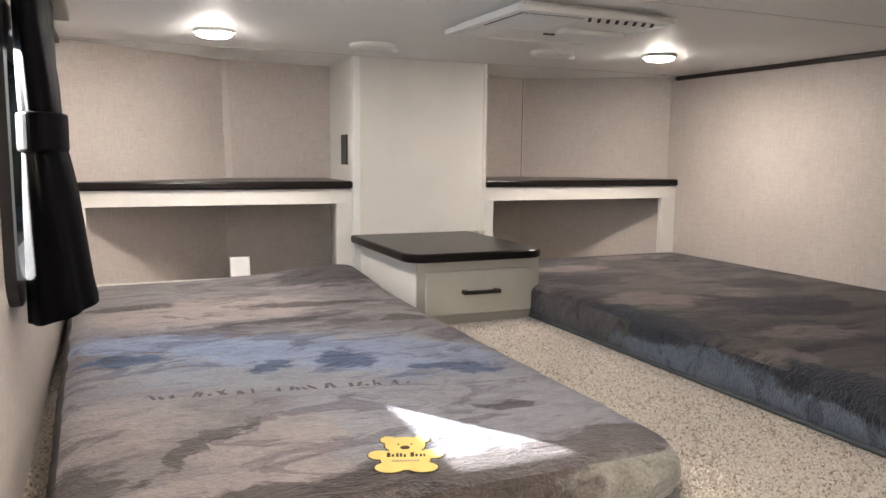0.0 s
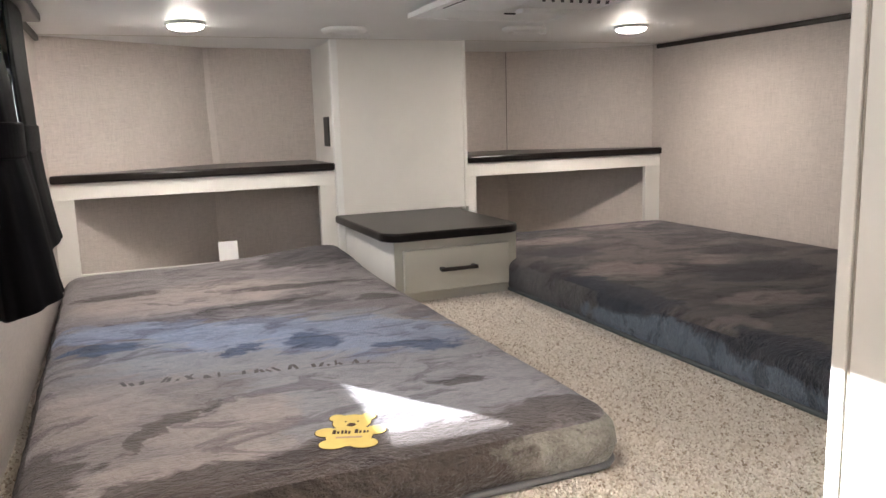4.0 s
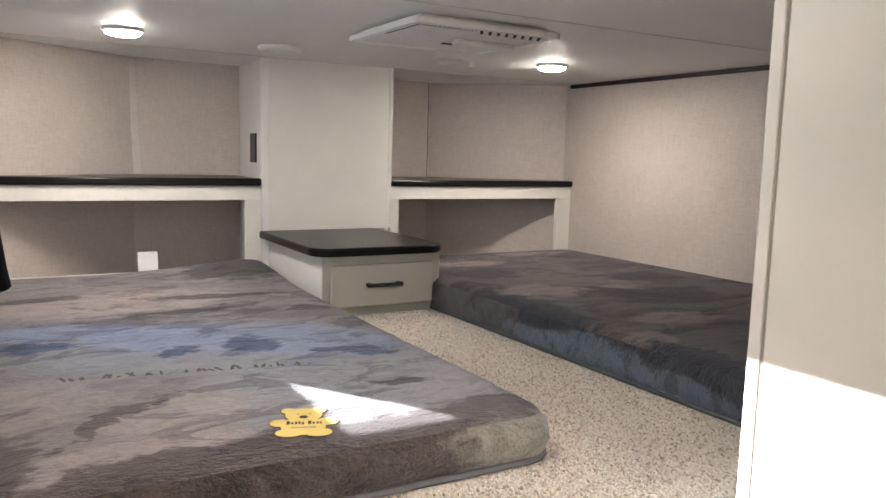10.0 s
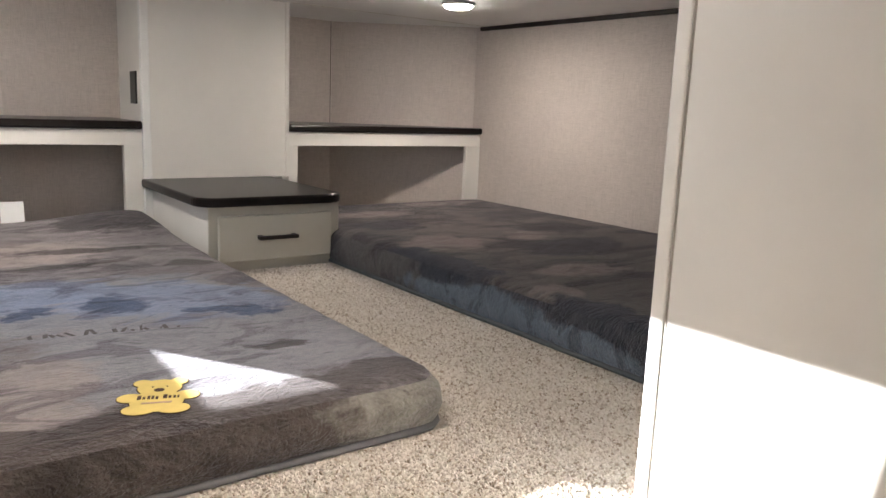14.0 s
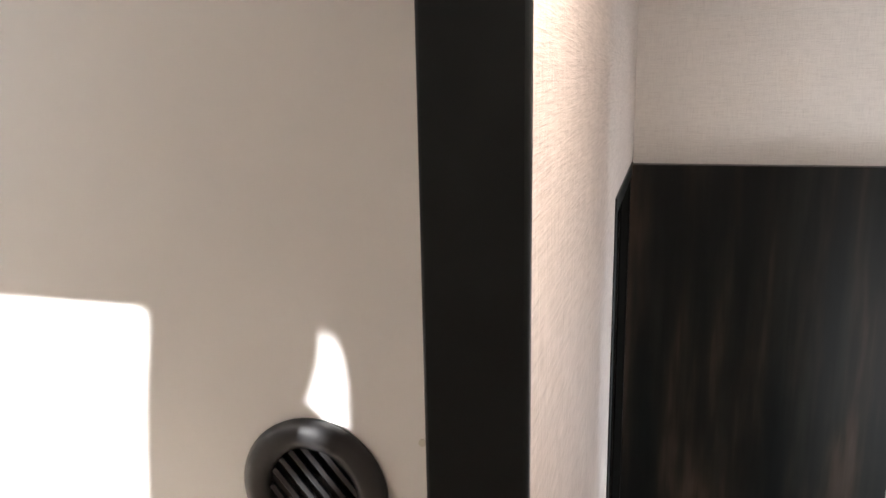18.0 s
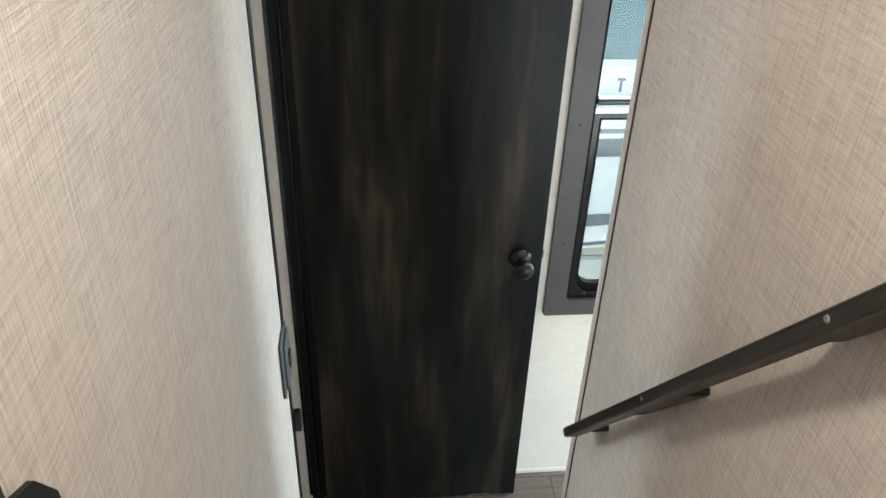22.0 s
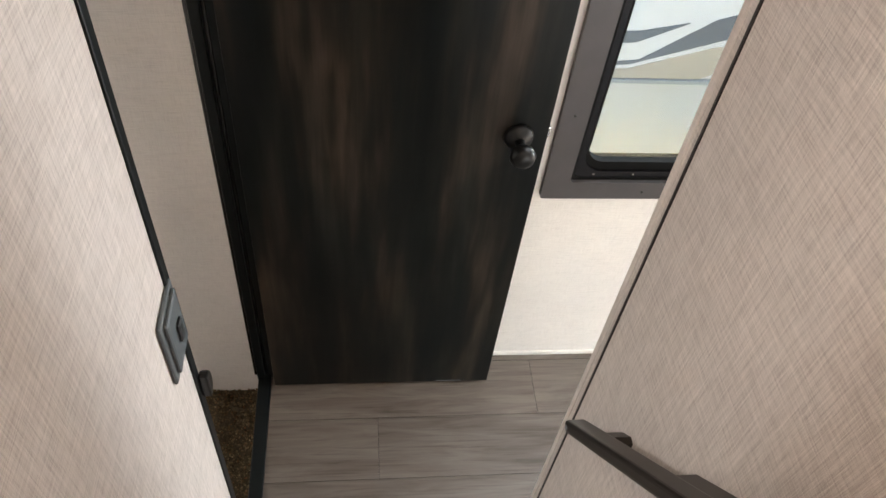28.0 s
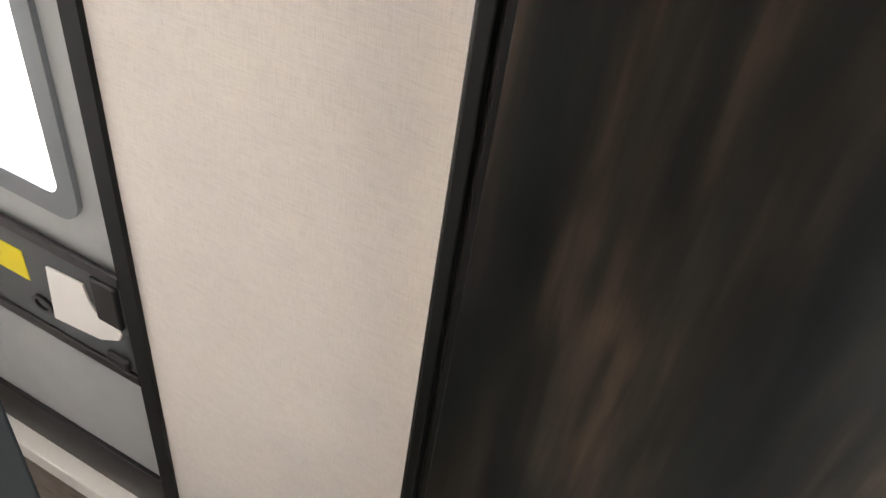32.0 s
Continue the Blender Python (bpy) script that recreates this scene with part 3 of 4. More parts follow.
structure("trim", facet_strip, "linen_seam", "papered cover strip over a wall seam")
structure("trim", boxbm((SR - 0.003, YT - 0.002, 2.0), (SR - 0.0008, YT + 0.006, CEIL)), "seam_brown", "fine brown wall seam")
structure("trim", boxbm((SR - 0.001, YT - 0.0025, 2.0), (SR + 0.017, YT + 0.006, CEIL)), "linen_seam", "papered cover strip beside a wall seam")

# loft floor with the stair opening left free
bm = bmesh.new()
HX, HY = 0.66, 0.92
box_into(bm, (XL, PEND, LOFT - 0.05), (XR, NORTH, LOFT))
box_into(bm, (XL, HY, LOFT - 0.05), (PANEL, PEND, LOFT))
box_into(bm, (HX, HALL_N + 0.06, LOFT - 0.05), (PANEL, HY, LOFT))
box_into(bm, (HX, HALL_N - 0.006, LOFT - 0.05), (POST + 0.0, HALL_N + 0.06, LOFT))
box_into(bm, (HX, HALL_N - 0.028, LOFT - 0.04), (POST - 0.004, HALL_N - 0.007, LOFT - 0.003), 0.004)
structure("floor", bm, "carpet", "loft floor in speckled beige carpet")
structure("wall_stair_north", boxbm((XL, HY, 0), (HX + 0.04, HY + 0.04, LOFT - 0.05)), "linen", "beige linen-papered wall below the loft edge")
structure("wall_stair_east", boxbm((HX, HALL_N, 0), (HX + 0.04, HY, LOFT - 0.05)), "linen", "beige linen-papered wall below the loft edge")

structure("wall_east_loft", boxbm((XR - 0.004, PEND, LOFT), (XR, SIDE, CEIL)), "linen", "beige linen-papered loft side wall")

# hall walls
structure("wall_hall_north", boxbm((POST + 0.004, HALL_N, 0), (STAIR_END - 0.012, HALL_N + 0.06, CEIL)), "linen_hall", "beige linen-papered hall wall")
structure("wall_hall_end", boxbm((POST, HALL_N, LOFT + 0.003), (POST + 0.004, HALL_N + 0.06, CEIL)), "linen_hall", "beige linen-papered hall wall end")
structure("wall_hall_header", boxbm((STAIR_END - 0.012, HALL_N, DOORH), (XR, HALL_N + 0.06, CEIL)), "linen_hall", "beige linen-papered wall over the doorway")
structure("wall_hall_south", boxbm((XL, HALL_S - 0.035, 0), (STAIR_END - 0.014, HALL_S, CEIL)), "linen_hall", "beige linen-papered stair wall")
structure("trim", boxbm((STAIR_END - 0.014, HALL_S - 0.036, 0), (STAIR_END - 0.002, HALL_S + 0.001, CEIL), 0.002), "linen_seam", "papered edge strip of the stair wall")
structure("wall_partition", boxbm((PANEL, HALL_N + 0.06, 0), (PANEL + 0.02, PEND - 0.02, CEIL)), "cream_board", "smooth cream partition panel")
structure("trim", boxbm((PANEL - 0.003, PEND - 0.0185, LOFT), (PANEL + 0.03, PEND, CEIL), 0.0025), "cream_board", "cream corner strip of the partition")
structure("trim", boxbm((PANEL - 0.0006, PEND - 0.022, LOFT), (PANEL + 0.02, PEND - 0.0195, CEIL)), "linen_shadow", "fine groove beside the corner strip")
structure("wall_loft_south", boxbm((PANEL + 0.03, PEND - 0.04, LOFT - 0.05), (XR, PEND, CEIL)), "cream_board", "cream partition wall behind the bed")
soften(structure("trim", boxbm((POST - 0.012, HALL_N - 0.004, LOFT + 0.003), (POST, HALL_N + 0.062, CEIL), 0.003), "black_trim", "wide black end board of the hall wall"), 0.001)
structure("trim", prism([(POST + 0.0005, 1.572), (POST + 0.036, 1.572), (POST + 0.035, 1.665), (POST + 0.020, 1.69), (POST + 0.0005, 1.70)], HALL_N - 0.004, HALL_N - 0.0005, "y"), "black_trim", "black corner guard at the foot of the end board")
structure("trim", boxbm((XR - 0.062, 0.5415, 0), (XR - 0.002, HALL_N + 0.0195, DOORH)), "black_trim", "black rabbet of the door jamb")
structure("trim", boxbm((STAIR_END - 0.012, HALL_N - 0.003, 0), (STAIR_END + 0.006, HALL_N + 0.063, DOORH), 0.002), "black_trim", "black door casing on the hall wall's end")
structure("trim", boxbm((STAIR_END + 0.006, HALL_N - 0.003, DOORH - 0.03), (XR - 0.06, HALL_N + 0.066, DOORH), 0.003), "black_trim", "black head casing of the doorway")
soften(structure("trim", boxbm((XR - 0.055, HALL_N + 0.02, 0), (XR, HALL_N + 0.058, DOORH), 0.003), "jamb_black", "black door jamb with a moulded edge"), 0.002)
structure("trim", boxbm((XR - 0.070, HALL_N + 0.028, 0), (XR - 0.055, HALL_N + 0.048, DOORH), 0.003), "black_trim", "black door stop bead")
structure("trim", boxbm((STAIR_END, HALL_N + 0.01, 0), (XR - 0.05, HALL_N + 0.045, 0.012), 0.003), "black_trim", "black threshold strip between plank floor and carpet")

# lower floors
structure("floor_base", boxbm((XL, SOUTH, -0.08), (XR, HALL_N + 0.045, -0.004)), "dark_slot", "subfloor under the planks")
structure("floor_entry", boxbm((PANEL + 0.02, HALL_N + 0.045, -0.23), (XR, 0.86, -0.170), 0.006), "entry_carpet", "entry step in coarse dark brown carpet")
structure("wall_entry_rise", boxbm((PANEL + 0.02, HALL_N + 0.02, -0.23), (XR, HALL_N + 0.044, -0.081)), "linen", "short riser under the threshold")
structure("floor_entry_low", boxbm((PANEL + 0.02, 0.86, -0.45), (XR, 2.1, -0.40)), "vinyl_plank", "lower entry floor")
structure("wall_entry_riser", boxbm((PANEL + 0.02, 0.81, -0.45), (XR, 0.852, -0.231)), "linen_light", "pale riser of the entry step")
structure("wall_entry_west", boxbm((PANEL + 0.02, HALL_N + 0.06, -0.45), (PANEL + 0.06, 2.1, LOFT - 0.05)), "linen", "beige linen-papered entry wall")
structure("wall_entry_north", boxbm((PANEL + 0.02, 2.1, -0.45), (XR, 2.14, LOFT - 0.05)), "linen", "beige linen-papered entry wall")

# carpeted stair
RISE, RUN, NOSE = 0.19, 0.15, 1.565
for k in range(1, 5):
    bm = prism([(NOSE - RUN * (k - 1) - 0.02, 0), (NOSE - RUN * (k - 1) - 0.02, RISE * k - 0.03), (NOSE - RUN * (k - 1), RISE * k - 0.025), (NOSE - RUN * (k - 1) + 0.002, RISE * k - 0.008), (NOSE - RUN * (k - 1) - 0.008, RISE * k), (NOSE - RUN * k - 0.02, RISE * k), (NOSE - RUN * k - 0.02, 0)], HALL_S, HALL_N, "y")
    structure("stair_step", bm, "carpet", "stair step covered in speckled beige carpet")
bm = boxbm((XL, HALL_S, 0), (NOSE - RUN * 4, HALL_N, LAND), 0.008)
structure("stair_landing", bm, "carpet", "stair landing covered in speckled beige carpet")
structure("stair_landing", boxbm((XL, HALL_N, 0), (HX, HY, LAND)), "carpet", "stair landing covered in speckled beige carpet")

# dark cornice on the loft's east wall
structure("trim", boxbm((XR - 0.014, PEND, CEIL - 0.017), (XR - 0.0035, SIDE - 0.03, CEIL), 0.004), "dark_trim", "dark brown ceiling trim")
structure("trim", boxbm((XL, PEND, CEIL - 0.017), (XL + 0.014, SIDE_W - 0.01, CEIL), 0.004), "dark_trim", "dark brown ceiling trim")

# ---------------------------------------------------------------- loft: built-in shelves and cabinet


def shelf_unit(x0, x1, name, label, inner_left):
    """A shelf board with a framed open nook below it."""
    u = thing(name, label, "shelf", "nose shelves")
    ob = part("shelf_board", prism([(x0, YF - 0.012), (x1, YF - 0.012), (x1, SIDE if x1 > 2 else YT_W + 0.02), (SR, YT) if x1 > 2 else (SL, YT_W), (x0, SIDE_W if x0 < 0 else YT)], 1.988, 2.013), "dark_top", u, "dark brown glossy shelf board")
    soften(ob, 0.006)
    a, b = (x0, x1 - 0.055) if inner_left else (x0 + 0.035, x1 - 0.075)
    part("top_rail", boxbm((x0, YF, 1.938), (x1, YF + 0.018, 1.987), 0.001), "white_panel", u)
    part("bottom_rail", boxbm((x0, YF, LOFT), (x1, YF + 0.018, LOFT + 0.085), 0.001), "white_panel", u)
    part("stile", boxbm((b, YF, LOFT + 0.085), (x1, YF + 0.018, 1.938), 0.001), "white_panel", u)
    if not inner_left:
        part("stile", boxbm((x0, YF, LOFT + 0.085), (a, YF + 0.018, 1.938), 0.001), "white_panel", u)
    else:
        part("stile", boxbm((x0, YF, LOFT + 0.085), (x0 + 0.06, YF + 0.018, 1.938), 0.001), "white_panel", u)
    return u


CX0, CX1 = 0.85, 1.327
shelf_unit(XL, CX0 - 0.02, "nose_shelf", "dark brown shelf on a white open nook frame", True)
shelf_unit(CX1 + 0.002, XR, "nose_shelf", "dark brown shelf on a white open nook frame", False)

cab = thing("tall_cabinet", "tall off-white panelled cabinet box under the ceiling", "cabinet")
part("front_panel", boxbm((CX0, YF, 1.83), (CX1, YF + 0.018, CEIL), 0.001), "white_panel", cab)
part("side_panel", boxbm((CX0, YF + 0.018, LOFT), (CX0 + 0.015, YT, CEIL)), "white_panel", cab)
part("side_panel", boxbm((CX1 - 0.015, YF + 0.018, LOFT), (CX1, YT, CEIL)), "white_panel", cab)
part("corner_strip", boxbm((CX0 - 0.018, YF - 0.005, LOFT), (CX0 + 0.008, YF + 0.02, CEIL), 0.004), "white_plastic", cab, "white moulded corner strip")
part("corner_strip", boxbm((CX1 - 0.012, YF - 0.004, 1.83), (CX1 + 0.003, YF + 0.02, CEIL), 0.003), "white_panel", cab, "white moulded corner strip")
ob = part("outlet_plate", boxbm((CX0 - 0.005, 3.255, 2.065), (CX0 + 0.001, 3.325, 2.17), 0.002), "black_plastic", cab, "black outlet plate")

night = thing("nightstand", "low greige nightstand with a dark glossy top and one drawer", "nightstand")
NX0, NX1, NY = 0.858, 1.250, 2.622
part("body", boxbm((NX0, NY, LOFT), (NX1, YF, 1.805), 0.001), "white_panel", night)
fr = part("face_frame", ring([(NX0, LOFT), (NX1, LOFT), (NX1, 1.804), (NX0, 1.804)], [(NX0 + 0.035, LOFT + 0.045), (NX1 - 0.035, LOFT + 0.045), (NX1 - 0.035, 1.765), (NX0 + 0.035, 1.765)], NY - 0.006, NY, "y"), "drawer_paint", night)
drawer = part("drawer_front", boxbm((NX0 + 0.022, NY - 0.026, LOFT + 0.033), (NX1 - 0.034, NY - 0.010, 1.779), 0.003), "drawer_paint", night, "greige drawer front with a rounded edge")
hb = bmesh.new()
box_into(hb, (0.986, NY - 0.052, 1.713), (1.102, NY - 0.042, 1.724), 0.002)
box_into(hb, (0.988, NY - 0.044, 1.713), (1.000, NY - 0.020, 1.724), 0.001)
box_into(hb, (1.088, NY - 0.044, 1.713), (1.100, NY - 0.020, 1.724), 0.001)
part("handle", hb, "dark_trim", drawer, "dark bar handle")
top = part("top", prism(rounded(0.822, 2.585, 1.262, YF - 0.002, 0.06, 8, (1, 1, 0, 0)), 1.806, 1.832), "dark_top", night, "dark brown glossy top with rounded corners")
soften(top, 0.007, 3)

# ---------------------------------------------------------------- mattresses


def mattress(name, x0, x1, y0, y1, z0, z1, label, seed, cloth, border, zipper, r=0.05, lift=0.0, splay=0.0):
    """A thin foam mattress: rounded plan corners, puffed top, slightly uneven sides and a dark piping at its foot."""
    u = thing(name, label, "mattress", "loft mattresses")
    outline = rounded(x0, y0, x1, y1, r, 8)
    n = 220
    # resample the outline evenly
    seg = [(Vector(a), Vector(b)) for a, b in zip(outline, outline[1:] + outline[:1])]
    total = sum((b - a).length for a, b in seg)
    pts, at, k, acc = [], 0.0, 0, 0.0
    for i in range(n):
        want = total * i / n
        while acc + (seg[k][1] - seg[k][0]).length < want:
            acc += (seg[k][1] - seg[k][0]).length
            k += 1
        a, b = seg[k]
        p = a + (b - a) * ((want - acc) / max(1e-6, (b - a).length))
        pts.append(Vector((p.x - splay * (p.y - y0) / (y1 - y0) * (x1 - p.x) / (x1 - x0), p.y)))
    bm = bmesh.new()
    c = Vector(((x0 + x1) / 2, (y0 + y1) / 2))
    h = z1 - z0
    prof = [(0.012, 0.0), (0.0, 0.012), (-0.006, h * 0.4), (-0.003, h * 0.68), (0.008, h * 0.86), (0.022, h * 0.955), (0.042, h * 0.995)]
    rows = []
    half = Vector(((x1 - x0) / 2, (y1 - y0) / 2))

    def inset(p, d):
        q = p - c
        return c + Vector((q.x * (1 - d / half.x), q.y * (1 - d / half.y)))
    def raised(q):
        return lift * math.exp(-((q.x - x1) / 0.30) ** 2 - ((q.y - y1) / 0.34) ** 2)
    for d, z in prof:
        row = []
        for p in pts:
            w = noise.noise(Vector((p.x * 9 + seed, p.y * 9, z * 9))) * 0.004 + noise.noise(Vector((p.x * 30 + seed, p.y * 30, z * 7))) * 0.0022
            q = inset(p, d + w)
            row.append(bm.verts.new((q.x, q.y, z0 + z + raised(q) * z / h)))
        rows.append(row)
    for s in (0.10, 0.2, 0.32, 0.46, 0.6, 0.75, 0.9):
        row = []
        for p in pts:
            q = c + (inset(p, 0.042) - c) * (1 - s)
            w = noise.noise(Vector((q.x * 3 + seed, q.y * 3, 1))) * 0.006 + noise.noise(Vector((q.x * 14 + seed, q.y * 14, 4))) * 0.0015
            row.append(bm.verts.new((q.x, q.y, z1 + w * min(1, s * 6) + raised(q))))
        rows.append(row)
    seam = 4
    low = bmesh.new()
    edge = [[low.verts.new(v.co) for v in row] for row in rows[:seam + 1]]
    for stack, target in ((edge, low), (rows[seam:], bm)):
        for a, b in zip(stack, stack[1:]):
            for i in range(n):
                j = (i + 1) % n
                target.faces.new((a[i], a[j], b[j], b[i]))
    for row in rows[:seam]:
        for v in row:
            bm.verts.remove(v)
    bm.faces.new(rows[-1])
    low.faces.new(list(reversed(edge[0])))
    part("cover", bm, cloth, u, "", True)
    part("border", low, border, u, "plush border, nap and shade put into its darker colour", True)
    bm = bmesh.new()
    m = 8
    rings = []
    for i, p in enumerate(pts):
        d = (pts[(i + 1) % n] - pts[i - 1]).normalized()
        out = Vector((d.y, -d.x))
        rings.append([bm.verts.new((p.x + out.x * 0.006 * math.cos(2 * math.pi * j / m), p.y + out.y * 0.006 * math.cos(2 * math.pi * j / m), z0 + 0.008 + 0.006 * math.sin(2 * math.pi * j / m))) for j in range(m)])
    for i in range(n):
        for j in range(m):
            bm.faces.new((rings[i][j], rings[(i + 1) % n][j], rings[(i + 1) % n][(j + 1) % m], rings[i][(j + 1) % m]))
    part("piping", bm, zipper, u, "grey zip piping", True)
    return u


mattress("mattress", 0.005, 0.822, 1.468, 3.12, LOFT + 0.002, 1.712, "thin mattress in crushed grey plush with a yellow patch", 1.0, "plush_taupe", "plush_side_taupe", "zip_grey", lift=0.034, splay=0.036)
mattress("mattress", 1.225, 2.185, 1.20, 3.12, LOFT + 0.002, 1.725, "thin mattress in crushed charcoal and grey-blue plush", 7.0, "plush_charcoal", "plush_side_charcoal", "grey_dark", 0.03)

# ---------------------------------------------------------------- loft: small things
def rim(y0, y1, z0, z1, r):
    return rounded(y0, z0, y1, z1, r, 6)


lw = tagged(new("window_2"), "black framed loft window with rounded corners", "window", "", "structure")
a, b, c, e = LOFT_WIN
part("window_frame", ring(rim(a - 0.03, b + 0.03, c - 0.03, e + 0.03, 0.06), rim(a + 0.002, b - 0.002, c + 0.002, e - 0.002, 0.07), XL, XL + 0.014, "x"), "black_plastic", lw)
part("window_liner", ring(rim(a - 0.001, b + 0.001, c - 0.001, e + 0.001, 0.03), rim(a + 0.002, b - 0.002, c + 0.002, e - 0.002, 0.07), XL - 0.05, XL, "x"), "black_plastic", lw)
part("pane", boxbm((XL - 0.036, a, c), (XL - 0.032, b, e)), "tinted_glass", lw).visible_shadow = False


def curtain(y, wide, deep, sway, label):
    """A gathered dark curtain, tied with a band above its flared hem."""
    u = thing("curtain", label, "curtain", "loft curtains")
    bm = bmesh.new()
    n, rows = 72, []
    levels = [1.880, 1.884, 1.92, 1.96, 2.00, 2.05, 2.09, 2.11, 2.15, 2.20, 2.28, 2.35, 2.41]
    for z in levels:
        tie = math.exp(-((z - 2.13) / 0.05) ** 2)
        flare = max(0.0, (2.09 - z) / 0.16)
        w = wide * (0.98 - 0.10 * tie + 0.0 * flare)
        d = deep * (0.64 + 1.90 * max(0.0, 2.30 - z) - 0.10 * tie)
        row = []
        for i in range(n):
            t = 2 * math.pi * i / n
            fold = 1 + (0.03 + 0.02 * flare) * math.sin(7 * t + 2 * math.sin(z * 9)) + 0.015 * math.sin(13 * t + z * 12)
            hem = 0.014 * math.cos(t) if z < 1.90 else 0
            row.append(bm.verts.new((XL + 0.018 + d + d * fold * math.cos(t) * 0.98, y + sway * max(0.0, 2.03 - z) + 0.015 * tie + w * fold * math.sin(t), z + hem)))
        rows.append(row)
    for p, q in zip(rows, rows[1:]):
        for i in range(n):
            j = (i + 1) % n
            bm.faces.new((p[i], p[j], q[j], q[i]))
    bm.faces.new(list(reversed(rows[0])))
    bm.faces.new(rows[-1])
    bmesh.ops.recalc_face_normals(bm, faces=bm.faces[:])
    part("cloth", bm, "curtain_cloth", u, "", True)
    d, w = deep * 0.92, wide * 0.92
    out = [(XL + 0.018 + d + (d + 0.003) * math.cos(2 * math.pi * i / 40), y + (w + 0.006) * math.sin(2 * math.pi * i / 40)) for i in range(40)]
    ob = part("tie_band", prism(out, 2.105, 2.158), "curtain_cloth", u, "black cloth tie band")
    soften(ob, 0.004)
    return u


curtain(1.870, 0.078, 0.032, 0.0, "black blackout curtain tied back beside the window")
curtain(2.420, 0.135, 0.015, 0.9, "black blackout curtain tied back beside the window")
rod = single("curtain_rod", boxbm((XL + 0.002, 1.79, 2.40), (XL + 0.060, 2.66, 2.422), 0.004), "black_plastic", "slim black curtain track under the ceiling", "curtain rod")

tag = thing("wall_label", "small printed notice on the linen wall", "label")
part("sheet", boxbm((XL, 1.70, 2.115), (XL + 0.001, 1.765, 2.175)), "linen_light", tag)
for k in range(4):
    part("text_line", boxbm((XL + 0.001, 1.708, 2.123 + 0.013 * k), (XL + 0.0013, 1.758 - 0.01 * (k % 2), 2.1255 + 0.013 * k)), "brown_print", tag)

card = single("card", boxbm((0, 0, 0), (0.062, 0.0012, 0.062)), "paper", "small white card leaning in the open nook", "card")
card.matrix_world = pose(0.430, YF + 0.022, LOFT + 0.087, -6, 0, 2)


def puck(x, y):
    u = thing("ceiling_light", "round white ceiling puck light, switched on; two of them unseen, added as fill", "ceiling light", "puck lights", (x, y, CEIL))
    part("base", lathe([(0.052, 0.0), (0.054, -0.004), (0.054, -0.008), (0.048, -0.010)]), "white_plastic", u, "", True)
    part("lens", lathe([(0.047, -0.008), (0.045, -0.014), (0.035, -0.019), (0.018, -0.022), (0.004, -0.023)]), "lamp_lens", u, "glowing lens", True)
    return u


# Two in sight, one inferred over the stair, the last two unseen added fill.
PUCKS = [(0.352, 2.79), (1.690, 2.65), (0.72, 0.36), (0.40, 1.45), (1.35, -1.20)]
for x, y in PUCKS:
    puck(x, y)


def ceiling_disc(x, y):
    u = thing("ceiling_vent", "round white air outlet in the ceiling", "vent", "round ceiling outlets", (x, y, CEIL))
    part("rim", lathe([(0.066, 0), (0.068, -0.004), (0.064, -0.012), (0.052, -0.016), (0.047, -0.011), (0.046, -0.002)]), "white_plastic", u, "", True)
    part("louvre", lathe([(0.046, -0.002), (0.045, -0.009), (0.030, -0.012), (0.004, -0.012)]), "white_plastic", u, "", True)
    part("tab", boxbm((0.058, -0.006, -0.020), (0.078, 0.006, -0.008), 0.002), "white_plastic", u)
    return u


ceiling_disc(0.808, 2.855)
ceiling_disc(1.356, 2.745)

# air conditioner's ceiling plate
ac = thing("ceiling_air_conditioner", "white square air conditioner grille on the ceiling", "air conditioner")
X0, X1, Y0, Y1 = 0.855, 1.262, 2.055, 2.445
part("shroud", ring(rounded(X0, Y0, X1, Y1, 0.02, 4), rounded(X0 + 0.014, Y0 + 0.014, X1 - 0.014, Y1 - 0.014, 0.012, 4), CEIL - 0.026, CEIL - 0.014, "z"), "white_plastic", ac)
part("neck", boxbm((X0 + 0.03, Y0 + 0.03, CEIL - 0.012), (X1 - 0.03, Y1 - 0.03, CEIL)), "white_plastic", ac)
part("face", boxbm((X0 + 0.012, Y0 + 0.012, CEIL - 0.022), (X1 - 0.012, Y1 - 0.012, CEIL - 0.010)), "white_plastic", ac)
part("grille_back", boxbm((X0 + 0.030, Y0 + 0.045, CEIL - 0.0228), (X0 + 0.185, Y0 + 0.22, CEIL - 0.0215)), "dark_slot", ac)
for k in range(14):
    x = X0 + 0.034 + k * 0.0109
    part("louvre", boxbm((x, Y0 + 0.045, CEIL - 0.026), (x + 0.0062, Y0 + 0.22, CEIL - 0.0222)), "white_plastic", ac)
part("grille_cover", boxbm((X0 + 0.030, Y0 + 0.225, CEIL - 0.025), (X0 + 0.185, Y1 - 0.03, CEIL - 0.0222), 0.001), "white_plastic", ac)
for k in range(8):
    x = X0 + 0.205 + k * 0.024
    ob = part("slot", boxbm((-0.0036, -0.022, -0.001), (0.0036, 0.022, 0.001)), "dark_slot", ac)
    ob.matrix_local = pose(x, Y0 + 0.055, CEIL - 0.0226, 0, 0, -32)
part("flap", boxbm((X0 + 0.215, Y0 + 0.17, CEIL - 0.034), (X1 - 0.025, Y0 + 0.21, CEIL - 0.022), 0.003), "white_plastic", ac, "white air deflector flap")
part("knob", boxbm((X0 + 0.215, Y0 + 0.26, CEIL - 0.025), (X0 + 0.245, Y0 + 0.27, CEIL - 0.022), 0.001), "dark_slot", ac, "small dark badge")

